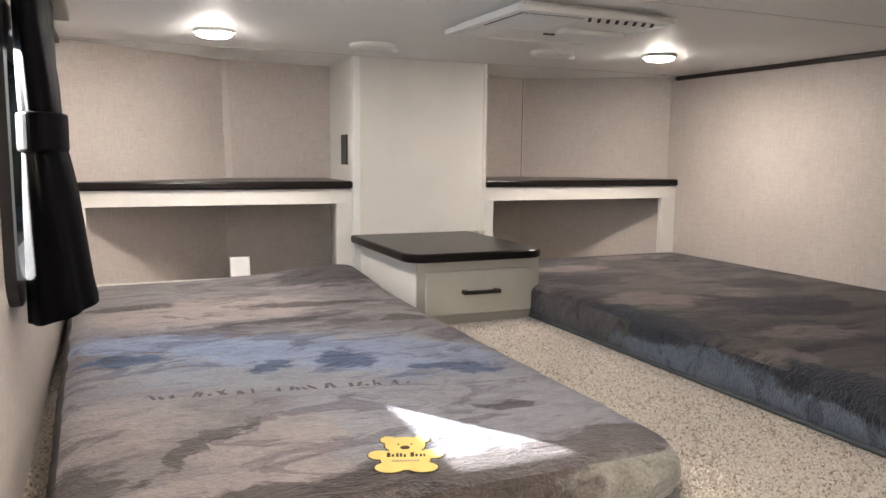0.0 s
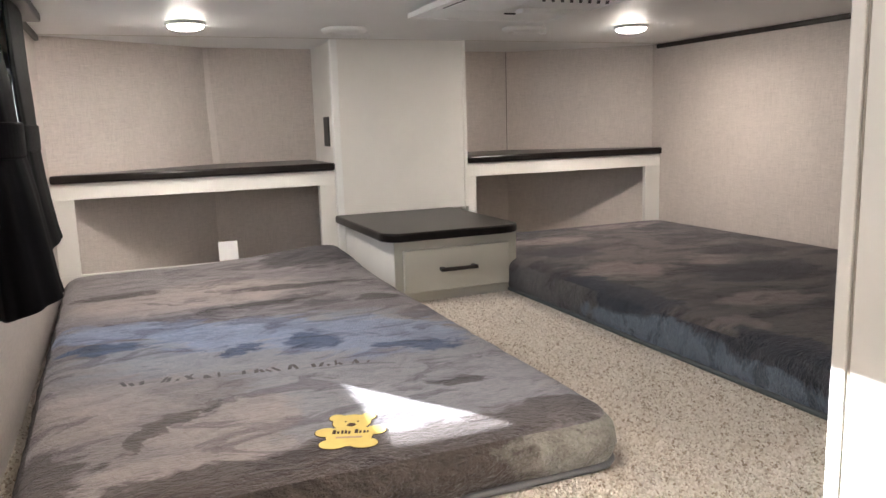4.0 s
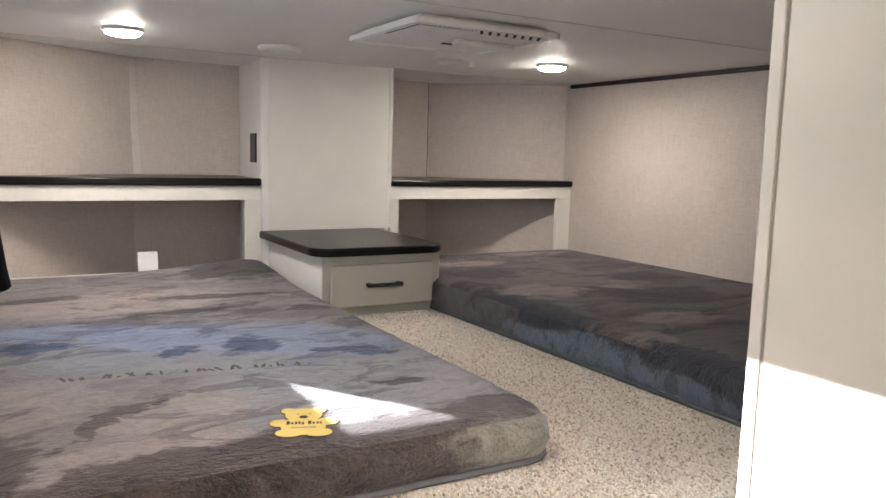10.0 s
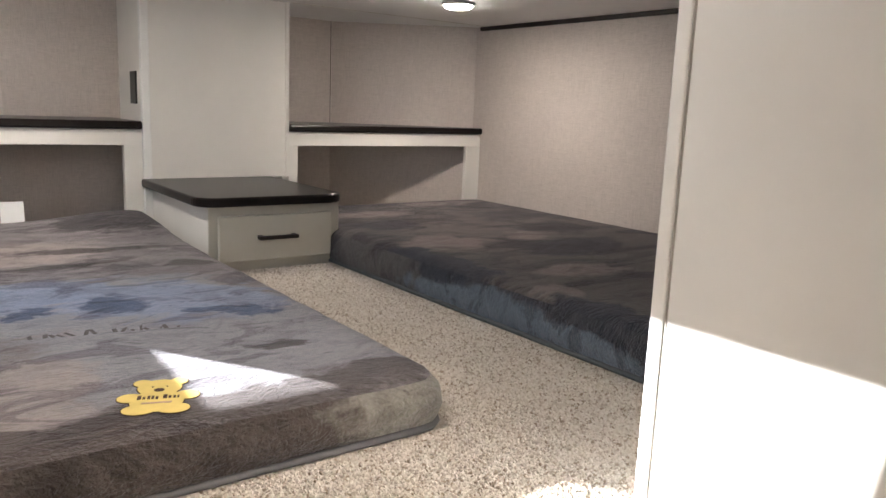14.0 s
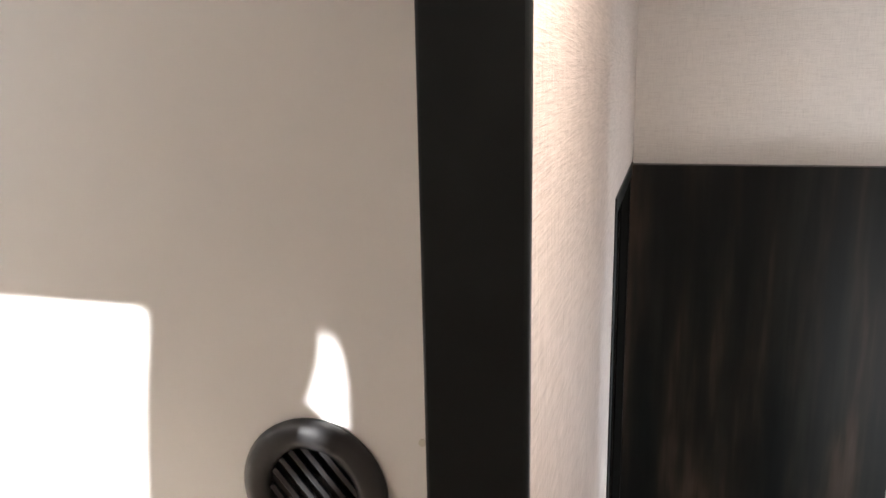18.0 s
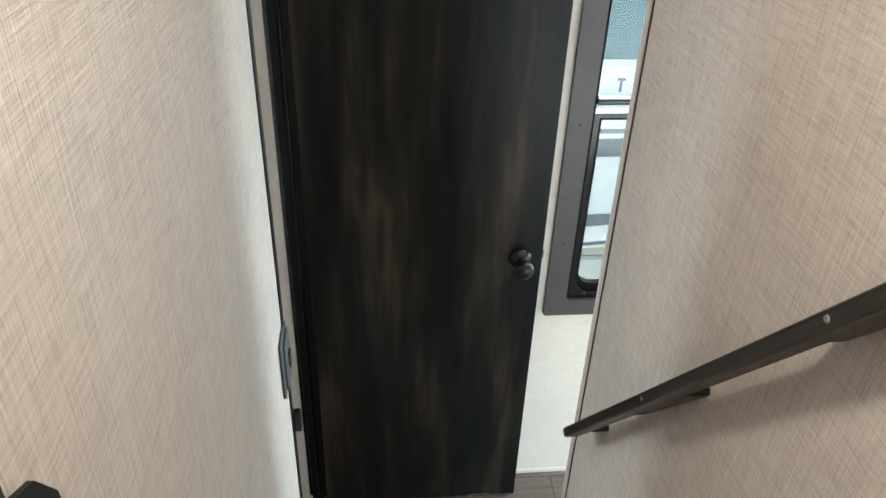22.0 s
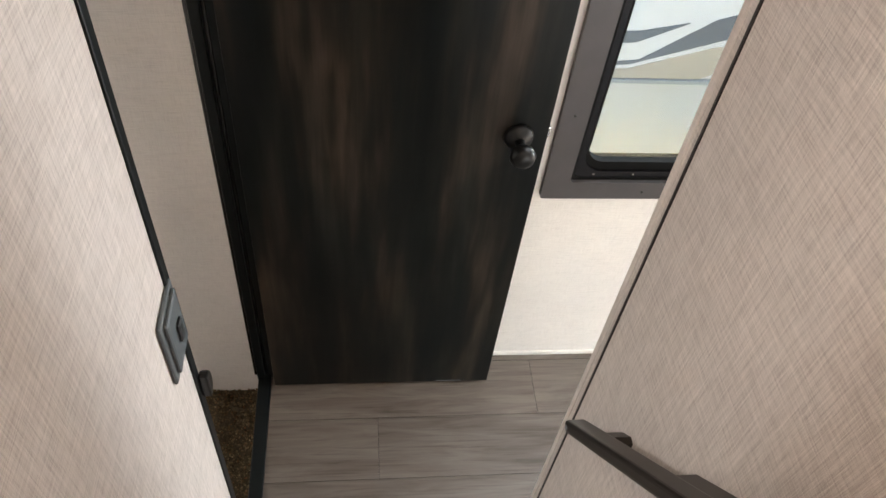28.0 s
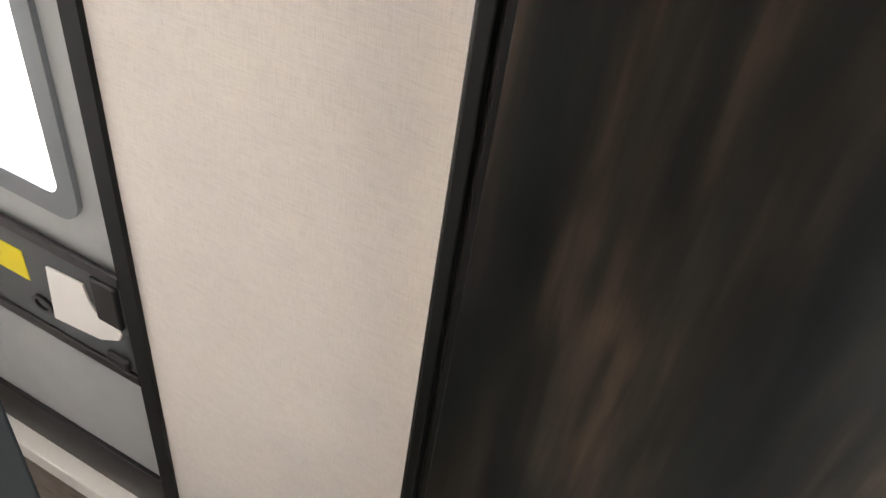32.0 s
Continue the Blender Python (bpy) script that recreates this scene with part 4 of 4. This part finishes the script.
# ceiling seams
for y, x0, x1 in ((3.12, XL, XR), (1.98, XL, XR)):
    structure("trim", boxbm((x0, y, CEIL - 0.0012), (x1, y + 0.002, CEIL)), "drawer_paint", "fine seam of the ceiling sheet")

# unreadable finger writing brushed into the near mattress, as plain bars
bm = bmesh.new()
cover = bpy.data.objects["cover"].data
tree = bvhtree.BVHTree.FromPolygons([v.co for v in cover.vertices], [list(p.vertices) for p in cover.polygons])
a, b = Vector((0.126, 1.920)), Vector((0.553, 1.868))
for k in range(30):
    p = a.lerp(b, (k + 0.6 * random.random()) / 30)
    h, w, tilt = random.uniform(0.012, 0.034), random.uniform(0.004, 0.008), random.uniform(-0.012, 0.012)
    if k in (3, 12, 13, 21):
        continue
    quad = ((p.x, p.y), (p.x + w, p.y + 0.003), (p.x + w + tilt, p.y + h), (p.x + tilt, p.y + h - 0.004))
    vs = [bm.verts.new((qx, qy, tree.ray_cast(Vector((qx, qy, 1.9)), Vector((0, 0, -1)))[0].z + 0.0006)) for qx, qy in quad]
    bm.faces.new(vs)
tagged(part("brushed_mark", bm, "plush_mark", bpy.data.objects["mattress"], "dark finger writing brushed into the nap"), "dark finger writing brushed into the nap", "", "", "stuff")

# printed patch on the near mattress: a plain lobed shape with bars for its writing
patch = thing("mattress_patch", "yellow printed cloth patch lying on the grey mattress", "patch")


def blob(cx, cy, rx, ry, n=28):
    return [(cx + rx * math.cos(2 * math.pi * i / n), cy + ry * math.sin(2 * math.pi * i / n)) for i in range(n)]


for k, (cx, cy, rx, ry) in enumerate(((0, 0.030, 0.034, 0.027), (-0.028, 0.047, 0.014, 0.012), (0.028, 0.049, 0.014, 0.012), (0, -0.014, 0.040, 0.034), (-0.041, -0.002, 0.019, 0.014), (0.043, 0.000, 0.019, 0.014), (-0.024, -0.040, 0.024, 0.015), (0.026, -0.040, 0.024, 0.015))):
    part("lobe", prism(blob(cx, cy, rx, ry), 0.0011 + 0.00004 * k, 0.0022 + 0.00004 * k), "yellow_felt", patch)
    part("outline", prism(blob(cx, cy, rx + 0.0015, ry + 0.0015), 0.0002 + 0.00002 * k, 0.0010 + 0.00002 * k), "brown_print", patch)
part("dot", prism(blob(0, 0.020, 0.008, 0.006), 0.0025, 0.0028), "brown_print", patch)
part("dot", prism(blob(-0.011, 0.031, 0.002, 0.002, 10), 0.0025, 0.0028), "brown_print", patch)
part("dot", prism(blob(0.011, 0.031, 0.002, 0.002, 10), 0.0025, 0.0028), "brown_print", patch)
for k, (x, w, h, y) in enumerate(((-0.030, 0.006, 0.013, -0.003), (-0.022, 0.004, 0.008, -0.005), (-0.015, 0.004, 0.011, -0.004), (-0.009, 0.004, 0.011, -0.004), (-0.003, 0.004, 0.009, -0.006), (0.008, 0.006, 0.013, -0.003), (0.016, 0.004, 0.008, -0.005), (0.023, 0.004, 0.008, -0.005), (0.029, 0.003, 0.008, -0.005))):
    part("letter_bar", prism([(x, y - h / 2), (x + w, y - h / 2), (x + w, y + h / 2), (x, y + h / 2)], 0.0026, 0.0029), "brown_print", patch)
part("text_line", prism([(-0.022, -0.024), (0.022, -0.024), (0.022, -0.019), (-0.022, -0.019)], 0.0026, 0.0029), "raw_wood", patch)
patch.matrix_world = pose(0.430, 1.573, 1.7118, -0.6, 0, -20) @ Matrix.Diagonal((0.82, 1.10, 0.5, 1))

# round outlet in the partition
rv = thing("floor_vent", "round black louvred heat outlet in the cream partition", "vent")
rv.matrix_world = pose(PANEL, 0.731, 1.718, 0, -90, 0)
part("rim", lathe([(0.064, 0), (0.065, 0.005), (0.060, 0.011), (0.050, 0.014), (0.042, 0.011), (0.040, 0.004), (0.040, 0.001)], 48), "black_plastic", rv, "", True)
part("backing", lathe([(0.040, 0.0006), (0.002, 0.0012)], 32), "dark_slot", rv)
for k in range(6):
    o = -0.030 + k * 0.012
    h = math.sqrt(max(0.0, 0.040 ** 2 - o ** 2))
    ob = part("slat", boxbm((-h, -0.0022, 0), (h, 0.0022, 0.009), 0.0008), "black_plastic", rv)
    ob.matrix_local = pose(0, 0, 0, 0, 0, 40) @ pose(0, o, 0.001, 28, 0, 0)
single("wall_screw", cyl_into(bmesh.new(), (PANEL - 0.0008, 0.637, 1.772), 0.003, 0.003, 0.0016, "x", 14), "drawer_paint", "small painted screw head in the cream partition", "screw")

# ---------------------------------------------------------------- hall: door, window, rail
door = thing("interior_door", "dark brown wood-grain door swung open against the wall", "door")
DX = 2.105
part("leaf", boxbm((DX, -0.045, 0.012), (DX + 0.032, 0.540, DOORH - 0.004), 0.002), "dark_wood", door)
part("rose", lathe([(0.027, 0), (0.029, 0.004), (0.026, 0.012), (0.013, 0.018), (0.011, 0.02)]), "knob_black", door, "black knob rose", True).matrix_local = pose(DX, 0.012, 0.917, 0, -90, 0)
part("knob", lathe([(0.010, 0), (0.009, 0.018), (0.016, 0.025), (0.0225, 0.034), (0.0245, 0.045), (0.020, 0.055), (0.009, 0.060)]), "knob_black", door, "round black door knob", True).matrix_local = pose(DX - 0.016, 0.012, 0.917, 0, -90, 0)
part("latch_bolt", boxbm((DX + 0.010, -0.052, 0.905), (DX + 0.022, -0.045, 0.928), 0.002), "chrome", door, "small chrome latch bolt")
part("bottom_scuff", boxbm((DX - 0.0006, 0.03, 0.016), (DX - 0.0001, 0.10, 0.0185)), "grey_rim", door, "pale scuff near the foot")
single("door_shim", boxbm((2.06, 0.553, 0.0), (2.095, 0.575, 0.009), 0.002), "linen_light", "small pale scrap at the jamb's foot", "scrap")

win = tagged(new("window_1"), "dark framed window with a hinged lower sash", "window", "", "structure")
LOW = (1, 1, 0, 0)
WY0, WY1, WZ0, WZ1 = -0.590, -0.090, 0.662, 1.706
part("window_frame", ring(rounded(WY0, WZ0, WY1, WZ1, 0.006, 4), rounded(-0.545, 0.712, -0.148, 1.70, 0.01, 4), XR - 0.014, XR, "x"), "window_frame_dark", win)
part("frame_lip", ring(rounded(-0.546, 0.711, -0.147, 1.70, 0.01, 4), rounded(-0.538, 0.719, -0.156, 1.695, 0.02, 4), XR - 0.004, XR + 0.045, "x"), "seal", win)
part("sash", ring(rounded(-0.538, 0.719, -0.156, 1.264, 0.006, 8, LOW), rounded(-0.522, 0.735, -0.170, 1.252, 0.050, 8, LOW), XR - 0.002, XR + 0.030, "x"), "sash_black", win, "black glossy sash frame")
part("gasket", ring(rounded(-0.522, 0.735, -0.170, 1.252, 0.050, 8, LOW), rounded(-0.508, 0.757, -0.178, 1.244, 0.040, 8, LOW), XR + 0.006, XR + 0.024, "x"), "seal", win, "black rubber gasket")
part("meeting_bar", boxbm((XR - 0.008, -0.538, 1.286), (XR + 0.02, -0.154, 1.302), 0.005), "sash_black", win, "black meeting bar")
part("pane", boxbm((XR + 0.014, -0.510, 0.755), (XR + 0.018, -0.176, 1.242)), "glass", win).visible_shadow = False
part("pane", boxbm((XR + 0.031, -0.545, 1.256), (XR + 0.035, -0.150, 1.70)), "glass", win).visible_shadow = False
lt = bmesh.new()
box_into(lt, (XR - 0.020, -0.362, 1.272), (XR - 0.008, -0.312, 1.292), 0.003)
box_into(lt, (XR - 0.026, -0.352, 1.278), (XR - 0.018, -0.322, 1.288), 0.002)
box_into(lt, (XR - 0.014, -0.378, 1.276), (XR - 0.008, -0.296, 1.286), 0.002)
part("latch", lt, "latch_grey", win, "grey window latch")
for y, z in ((-0.20, 0.742), (-0.29, 0.742), (-0.38, 0.742), (-0.46, 0.742)):
    part("screw", cyl_into(bmesh.new(), (XR - 0.003, y, z - 0.013), 0.003, 0.003, 0.002, "x", 12), "chrome", win)
for y, z in ((-0.118, 1.24), (-0.32, 0.684), (-0.118, 0.90)):
    part("screw", cyl_into(bmesh.new(), (XR - 0.0145, y, z), 0.003, 0.003, 0.002, "x", 12), "rubber", win)
part("corner_catch", boxbm((XR - 0.022, -0.582, 0.672), (XR - 0.010, -0.560, 0.705), 0.003), "black_plastic", win, "black corner catch")
st = thing("window_sticker", "round orange and blue sticker on the window glass", "sticker")
part("ring", prism(blob(-0.459, 0.819, 0.040, 0.040), XR + 0.0126, XR + 0.0138, "x"), "blue_sticker", st)
part("disc", prism(blob(-0.459, 0.826, 0.033, 0.030), XR + 0.0118, XR + 0.0125, "x"), "orange_sticker", st)

val = thing("window_blind", "black box valance of a rolled-up window blind", "blind")
part("valance", boxbm((XR - 0.075, -0.64, 1.716), (XR - 0.002, -0.07, 1.853), 0.008), "black_trim", val)
part("bottom_bar", boxbm((XR - 0.055, -0.63, 1.706), (XR - 0.03, -0.08, 1.716), 0.002), "white_plastic", val, "white hem bar of the blind")
structure("baseboard", boxbm((XR - 0.008, -1.6, 0.0), (XR, -0.05, 0.016), 0.003), "linen_light", "thin pale floor strip")

rail = thing("handrail", "dark bronze flat metal handrail bolted to the stair wall", "handrail")
RA, RB = Vector((1.484, 0.029, 0.950)), Vector((0.869, 0.029, 1.739))
d = (RB - RA).normalized()
up = Vector((0, 1, 0)).cross(d).normalized()
if up.z < 0:
    up = -up
turn = Matrix((d, up.cross(d), up)).transposed().to_4x4()
side = 1 if up.cross(d).y > 0 else -1
bar = part("bar", boxbm((0, -0.015, -0.009), (1.75, 0.015, 0.009), 0.005, 3), "bronze_metal", rail)
bar.matrix_local = Matrix.Translation(RA) @ turn


def spacer(s0, s1, deep):
    """A long block between the bar and the wall, thinning out towards its lower end."""
    w0, w1 = sorted((-side * 0.012, -side * 0.0405))
    ob = part("spacer", prism([(s0, -0.004), (s1, -0.006 - deep), (s1 + 0.006, -0.004), (s1, 0.004), (s0, 0.004)], w0, w1, "y"), "bronze_metal", rail)
    ob.matrix_local = Matrix.Translation(RA) @ turn


for s0, s1, deep in ((0.07, 0.10, 0.004), (0.28, 0.52, 0.003), (0.80, 1.10, 0.003)):
    spacer(s0, s1, deep)
for s in (0.012, 0.444, 0.87, 1.30):
    sc = part("bolt", cyl_into(bmesh.new(), (0, 0, 0), 0.0036, 0.0028, 0.002, "y", 18), "grey_rim", rail, "grey bolt head")
    sc.matrix_local = Matrix.Translation(RA + d * s + Vector((0, 0.0155, 0))) @ turn

sw = thing("light_switch", "dark grey light switch plate on the hall wall", "switch")
part("plate", boxbm((1.513, HALL_N - 0.006, 1.030), (1.588, HALL_N - 0.0005, 1.147), 0.003), "grey_dark", sw)
part("body", boxbm((1.522, HALL_N - 0.011, 1.042), (1.580, HALL_N - 0.006, 1.140), 0.004), "grey_dark", sw)
part("rocker", boxbm((1.545, HALL_N - 0.015, 1.075), (1.562, HALL_N - 0.011, 1.108), 0.003), "black_plastic", sw)
strike = thing("door_strike", "black rounded strike on the doorway casing", "strike plate")
soften(part("lip", prism([(STAIR_END - 0.004 + 0.022 * math.sin(math.pi * i / 14), 0.903 - 0.028 * math.cos(math.pi * i / 14)) for i in range(15)], HALL_N - 0.016, HALL_N - 0.003, "y"), "knob_black", strike), 0.003)
structure("trim", boxbm((STAIR_END - 0.030, HALL_S, 0), (STAIR_END - 0.026, HALL_S + 0.0015, CEIL)), "dark_trim", "thin dark joint of the edge strip")

# ---------------------------------------------------------------- entry door
en = tagged(new("door_1"), "grey trailer entry door with a rounded window and inner screen panel", "door", "", "structure")
EY0, EY1, EZ0, EZ1 = ENTRY
part("casing", ring(rounded(EY0 - 0.04, EZ0 - 0.03, EY1 + 0.04, EZ1 + 0.04, 0.03, 4), rounded(EY0, EZ0, EY1, EZ1, 0.02, 4), XR - 0.012, XR + 0.05, "x"), "black_trim", en, "black door casing")
part("leaf", ring(rounded(EY0 + 0.006, EZ0, EY1 - 0.006, EZ1 - 0.006, 0.02, 6), rounded(1.365, 0.70, 1.82, 1.36, 0.05, 6), XR + 0.012, XR + 0.045, "x"), "grey_door", en)
part("window_rim", ring(rounded(1.340, 0.665, 1.845, 1.385, 0.06, 6), rounded(1.385, 0.720, 1.80, 1.335, 0.03, 6), XR + 0.000, XR + 0.014, "x"), "grey_rim", en, "grey plastic window rim")
part("pane", boxbm((XR + 0.026, 1.36, 0.695), (XR + 0.030, 1.825, 1.365)), "glass", en).visible_shadow = False
part("band", boxbm((XR - 0.002, EY0 + 0.004, 0.28), (XR + 0.014, EY1 - 0.01, 0.57), 0.003), "grey_dark", en, "dark latch band")
part("upper_bar", boxbm((XR - 0.010, EY0 + 0.004, 0.555), (XR + 0.002, EY1 - 0.01, 0.585), 0.003), "black_plastic", en)
part("lower_bar", boxbm((XR - 0.010, EY0 + 0.004, 0.262), (XR + 0.002, EY1 - 0.01, 0.292), 0.003), "black_plastic", en)
soften(part("slider", prism([(1.500, 0.335), (1.480, 0.500), (1.375, 0.507), (1.366, 0.462), (1.346, 0.430), (1.300, 0.425), (1.290, 0.405), (1.300, 0.385), (1.360, 0.352)], XR - 0.008, XR - 0.002, "x"), "white_plastic", en, "white screen-door slider"), 0.002)
part("latch_case", boxbm((XR - 0.014, 1.276, 0.43), (XR - 0.002, 1.345, 0.55), 0.006), "black_plastic", en, "black latch case")
part("hook", boxbm((XR - 0.016, 1.280, 0.30), (XR - 0.002, 1.345, 0.335), 0.008), "black_plastic", en)
part("ring_pull", ring(blob(1.53, 0.36, 0.032, 0.024, 24), blob(1.53, 0.36, 0.022, 0.015, 24), XR - 0.009, XR - 0.002, "x"), "black_plastic", en, "black ring pull")
part("sticker", boxbm((XR - 0.004, 1.555, 0.415), (XR - 0.0022, 1.70, 0.50)), "yellow_sticker", en, "yellow warning sticker")
part("kick_strip", boxbm((XR - 0.002, EY0 + 0.004, -0.30), (XR + 0.014, EY1 - 0.01, -0.135), 0.003), "black_plastic", en)
part("sill", boxbm((XR - 0.04, EY0, -0.40), (XR + 0.05, EY1, -0.33), 0.004), "white_plastic", en)

# ---------------------------------------------------------------- outside: neighbouring trailer and gravel
GROUND = -1.25
structure("ground", boxbm((-60, -60, GROUND - 0.2), (60, 60, GROUND)), "gravel", "grey gravel lot")
trailer = thing("parked_trailer", "white travel trailer with grey and tan swooshes", "trailer")
TX = 4.0
part("wall", boxbm((TX, -7.0, -0.37), (TX + 2.4, 3.5, 2.0), 0.03), "rv_white", trailer)
part("skirt", boxbm((TX + 0.006, -7.0, -0.86), (TX + 2.4, 3.5, -0.375)), "rv_silver", trailer, "silver-grey lower skirt")
part("belt_rail", boxbm((TX - 0.012, -7.0, -0.385), (TX + 0.01, 3.5, -0.362), 0.004), "grey_door", trailer)
for y in (-3.2, -0.2):
    w = part("wheel", cyl_into(bmesh.new(), (TX + 0.25, y - 2.0, GROUND + 0.33), 0.33, 0.33, 0.2, "x", 32), "rubber", trailer)
for k, (mname, pts) in enumerate((
        ("rv_tan", [(0.5, -0.34), (-0.5, -0.33), (-1.0, -0.30), (-1.4, -0.17), (-1.85, -0.10), (-1.85, -0.12), (-1.38, -0.355), (0.5, -0.36)]),
        ("rv_grey", [(-0.4, -0.31), (-1.04, -0.25), (-1.354, -0.02), (-1.72, 0.10), (-2.6, 0.3), (-2.6, 0.2), (-1.784, 0.0), (-1.39, -0.14), (-1.0, -0.275), (-0.4, -0.325)]),
        ("rv_grey", [(-0.4, -0.10), (-1.0, -0.09), (-1.23, -0.04), (-1.0, -0.15), (-0.4, -0.20)]),
        ("rv_grey", [(0.5, 0.33), (-0.94, 0.356), (-1.48, 0.484), (-2.6, 0.72), (-2.6, 0.6), (-1.54, 0.40), (-0.99, 0.26), (0.5, 0.2)]),
        ("rv_grey", [(0.5, 0.40), (-0.96, 0.405), (-1.5, 0.53), (-1.5, 0.51), (-0.96, 0.385), (0.5, 0.37)]),
        ("rv_tan", [(0.5, 0.46), (-0.9, 0.47), (-1.35, 0.55), (-0.9, 0.50), (0.5, 0.50)]))):
    part("swoosh", prism(pts, TX - 0.004 - 0.001 * k, TX, "x"), mname, trailer, "grey swoosh" if mname == "rv_grey" else "tan swoosh")
tw = part("window", ring(rounded(-1.6, 0.74, -0.30, 1.27, 0.06, 6), rounded(-1.57, 0.77, -0.33, 1.24, 0.05, 6), TX - 0.015, TX, "x"), "rv_silver", trailer)
part("pane", boxbm((TX - 0.006, -1.58, 0.76), (TX - 0.002, -0.32, 1.25)), "blue_glass", tw, "teal tinted glass")
for y in (-0.52, -0.66, -0.81, -0.96, -1.12, -1.26):
    part("letter_bar", boxbm((TX - 0.004, y - 0.035, 0.605), (TX, y - 0.022, 0.675)), "rv_grey", trailer)
    part("letter_bar", boxbm((TX - 0.0045, y - 0.05, 0.662), (TX, y - 0.008, 0.675)), "rv_grey", trailer)

# ---------------------------------------------------------------- plank floor
PW = 0.172
xs = [2.176 - PW * q for q in range(int((2.176 - XL) / PW) + 2)]
for r, x1 in enumerate(xs):
    lo, hi = max(x1 - PW + 0.0006, XL), x1 - 0.0006
    joint = {0: -0.178, 1: 0.262, 2: -0.31}.get(r, -0.178 + 0.44 * ((r * 0.37) % 1.0))
    ys = [joint + 0.9 * q for q in range(-3, 4)]
    for y0, y1 in zip(ys, ys[1:]):
        y0, y1 = max(y0, SOUTH), min(y1, HALL_N + 0.012)
        if y1 - y0 < 0.02:
            continue
        tagged(part("plank", boxbm((lo, y0 + 0.0006, -0.004), (hi, y1 - 0.0006, 0.0), 0.0006, 1), "vinyl_plank", bpy.data.objects["floor_base"]))
tagged(part("plank", boxbm((2.177, SOUTH, -0.004), (XR, HALL_N + 0.012, 0.0), 0.0006, 1), "vinyl_plank", bpy.data.objects["floor_base"]))

# ---------------------------------------------------------------- carpet pile
def pile(name, spots, label, yarn="carpet_yarn"):
    """Short twisted tufts, each a bent three-sided spike, joined into one mesh."""
    verts, faces = [], []
    for x, y, z, s in spots:
        h, r = 0.0054 * s, 0.0030 * s
        a0 = random.random() * 6.283
        lx, ly = random.uniform(-1, 1) * 0.004, random.uniform(-1, 1) * 0.004
        b = len(verts)
        for i in range(3):
            t = a0 + i * 2.094
            verts.append((x + r * math.cos(t), y + r * math.sin(t), z - 0.001))
        for i in range(3):
            t = a0 + 0.6 + i * 2.094
            verts.append((x + lx * 0.6 + r * 0.9 * math.cos(t), y + ly * 0.6 + r * 0.9 * math.sin(t), z + h * 0.6))
        verts.append((x + lx, y + ly, z + h))
        for i in range(3):
            j = (i + 1) % 3
            faces.append((b + i, b + j, b + 3 + j, b + 3 + i))
            faces.append((b + 3 + i, b + 3 + j, b + 6))
    me = bpy.data.meshes.new(name)
    me.from_pydata(verts, [], faces)
    me.materials.append(MATS[yarn])
    return tagged(new(name, me), label, "carpet", "", "stuff")


def scatter(n, x0, x1, y0, y1, z, keep):
    out = []
    for _ in range(n):
        x, y = random.uniform(x0, x1), random.uniform(y0, y1)
        if keep(x, y):
            out.append((x, y, z, random.uniform(0.7, 1.25)))
    return out


spots = scatter(200000, XL, 1.25, 0.95, 2.66, LOFT, lambda x, y: not (-0.01 < x < 0.825 and y > 1.465) and not (x > PANEL - 0.006 and y < PEND + 0.004) and not (x > 0.85 and y > 2.61))
pile("carpet_pile", spots, "twisted beige and brown carpet pile of the loft")
spots = []
for k in range(1, 5):
    spots += scatter(5500, NOSE - RUN * k - 0.015, NOSE - RUN * (k - 1) - 0.001, HALL_S, HALL_N, RISE * k, lambda x, y: True)
spots += [(x, y, z - 0.005, 1.15 * k) for x, y, z, k in scatter(380, 0.730, 0.764, HALL_N - 0.028, HALL_N - 0.006, LOFT, lambda x, y: True)]
spots += scatter(900, HX, POST - 0.012, HALL_N - 0.006, HALL_N + 0.2, LOFT, lambda x, y: True)
pile("carpet_pile", spots, "twisted beige and brown carpet pile of the stair")
pile("entry_pile", scatter(6000, 1.60, XR - 0.002, HALL_N + 0.05, 0.856, -0.170, lambda x, y: True), "coarse dark brown carpet pile of the entry step", "entry_yarn")
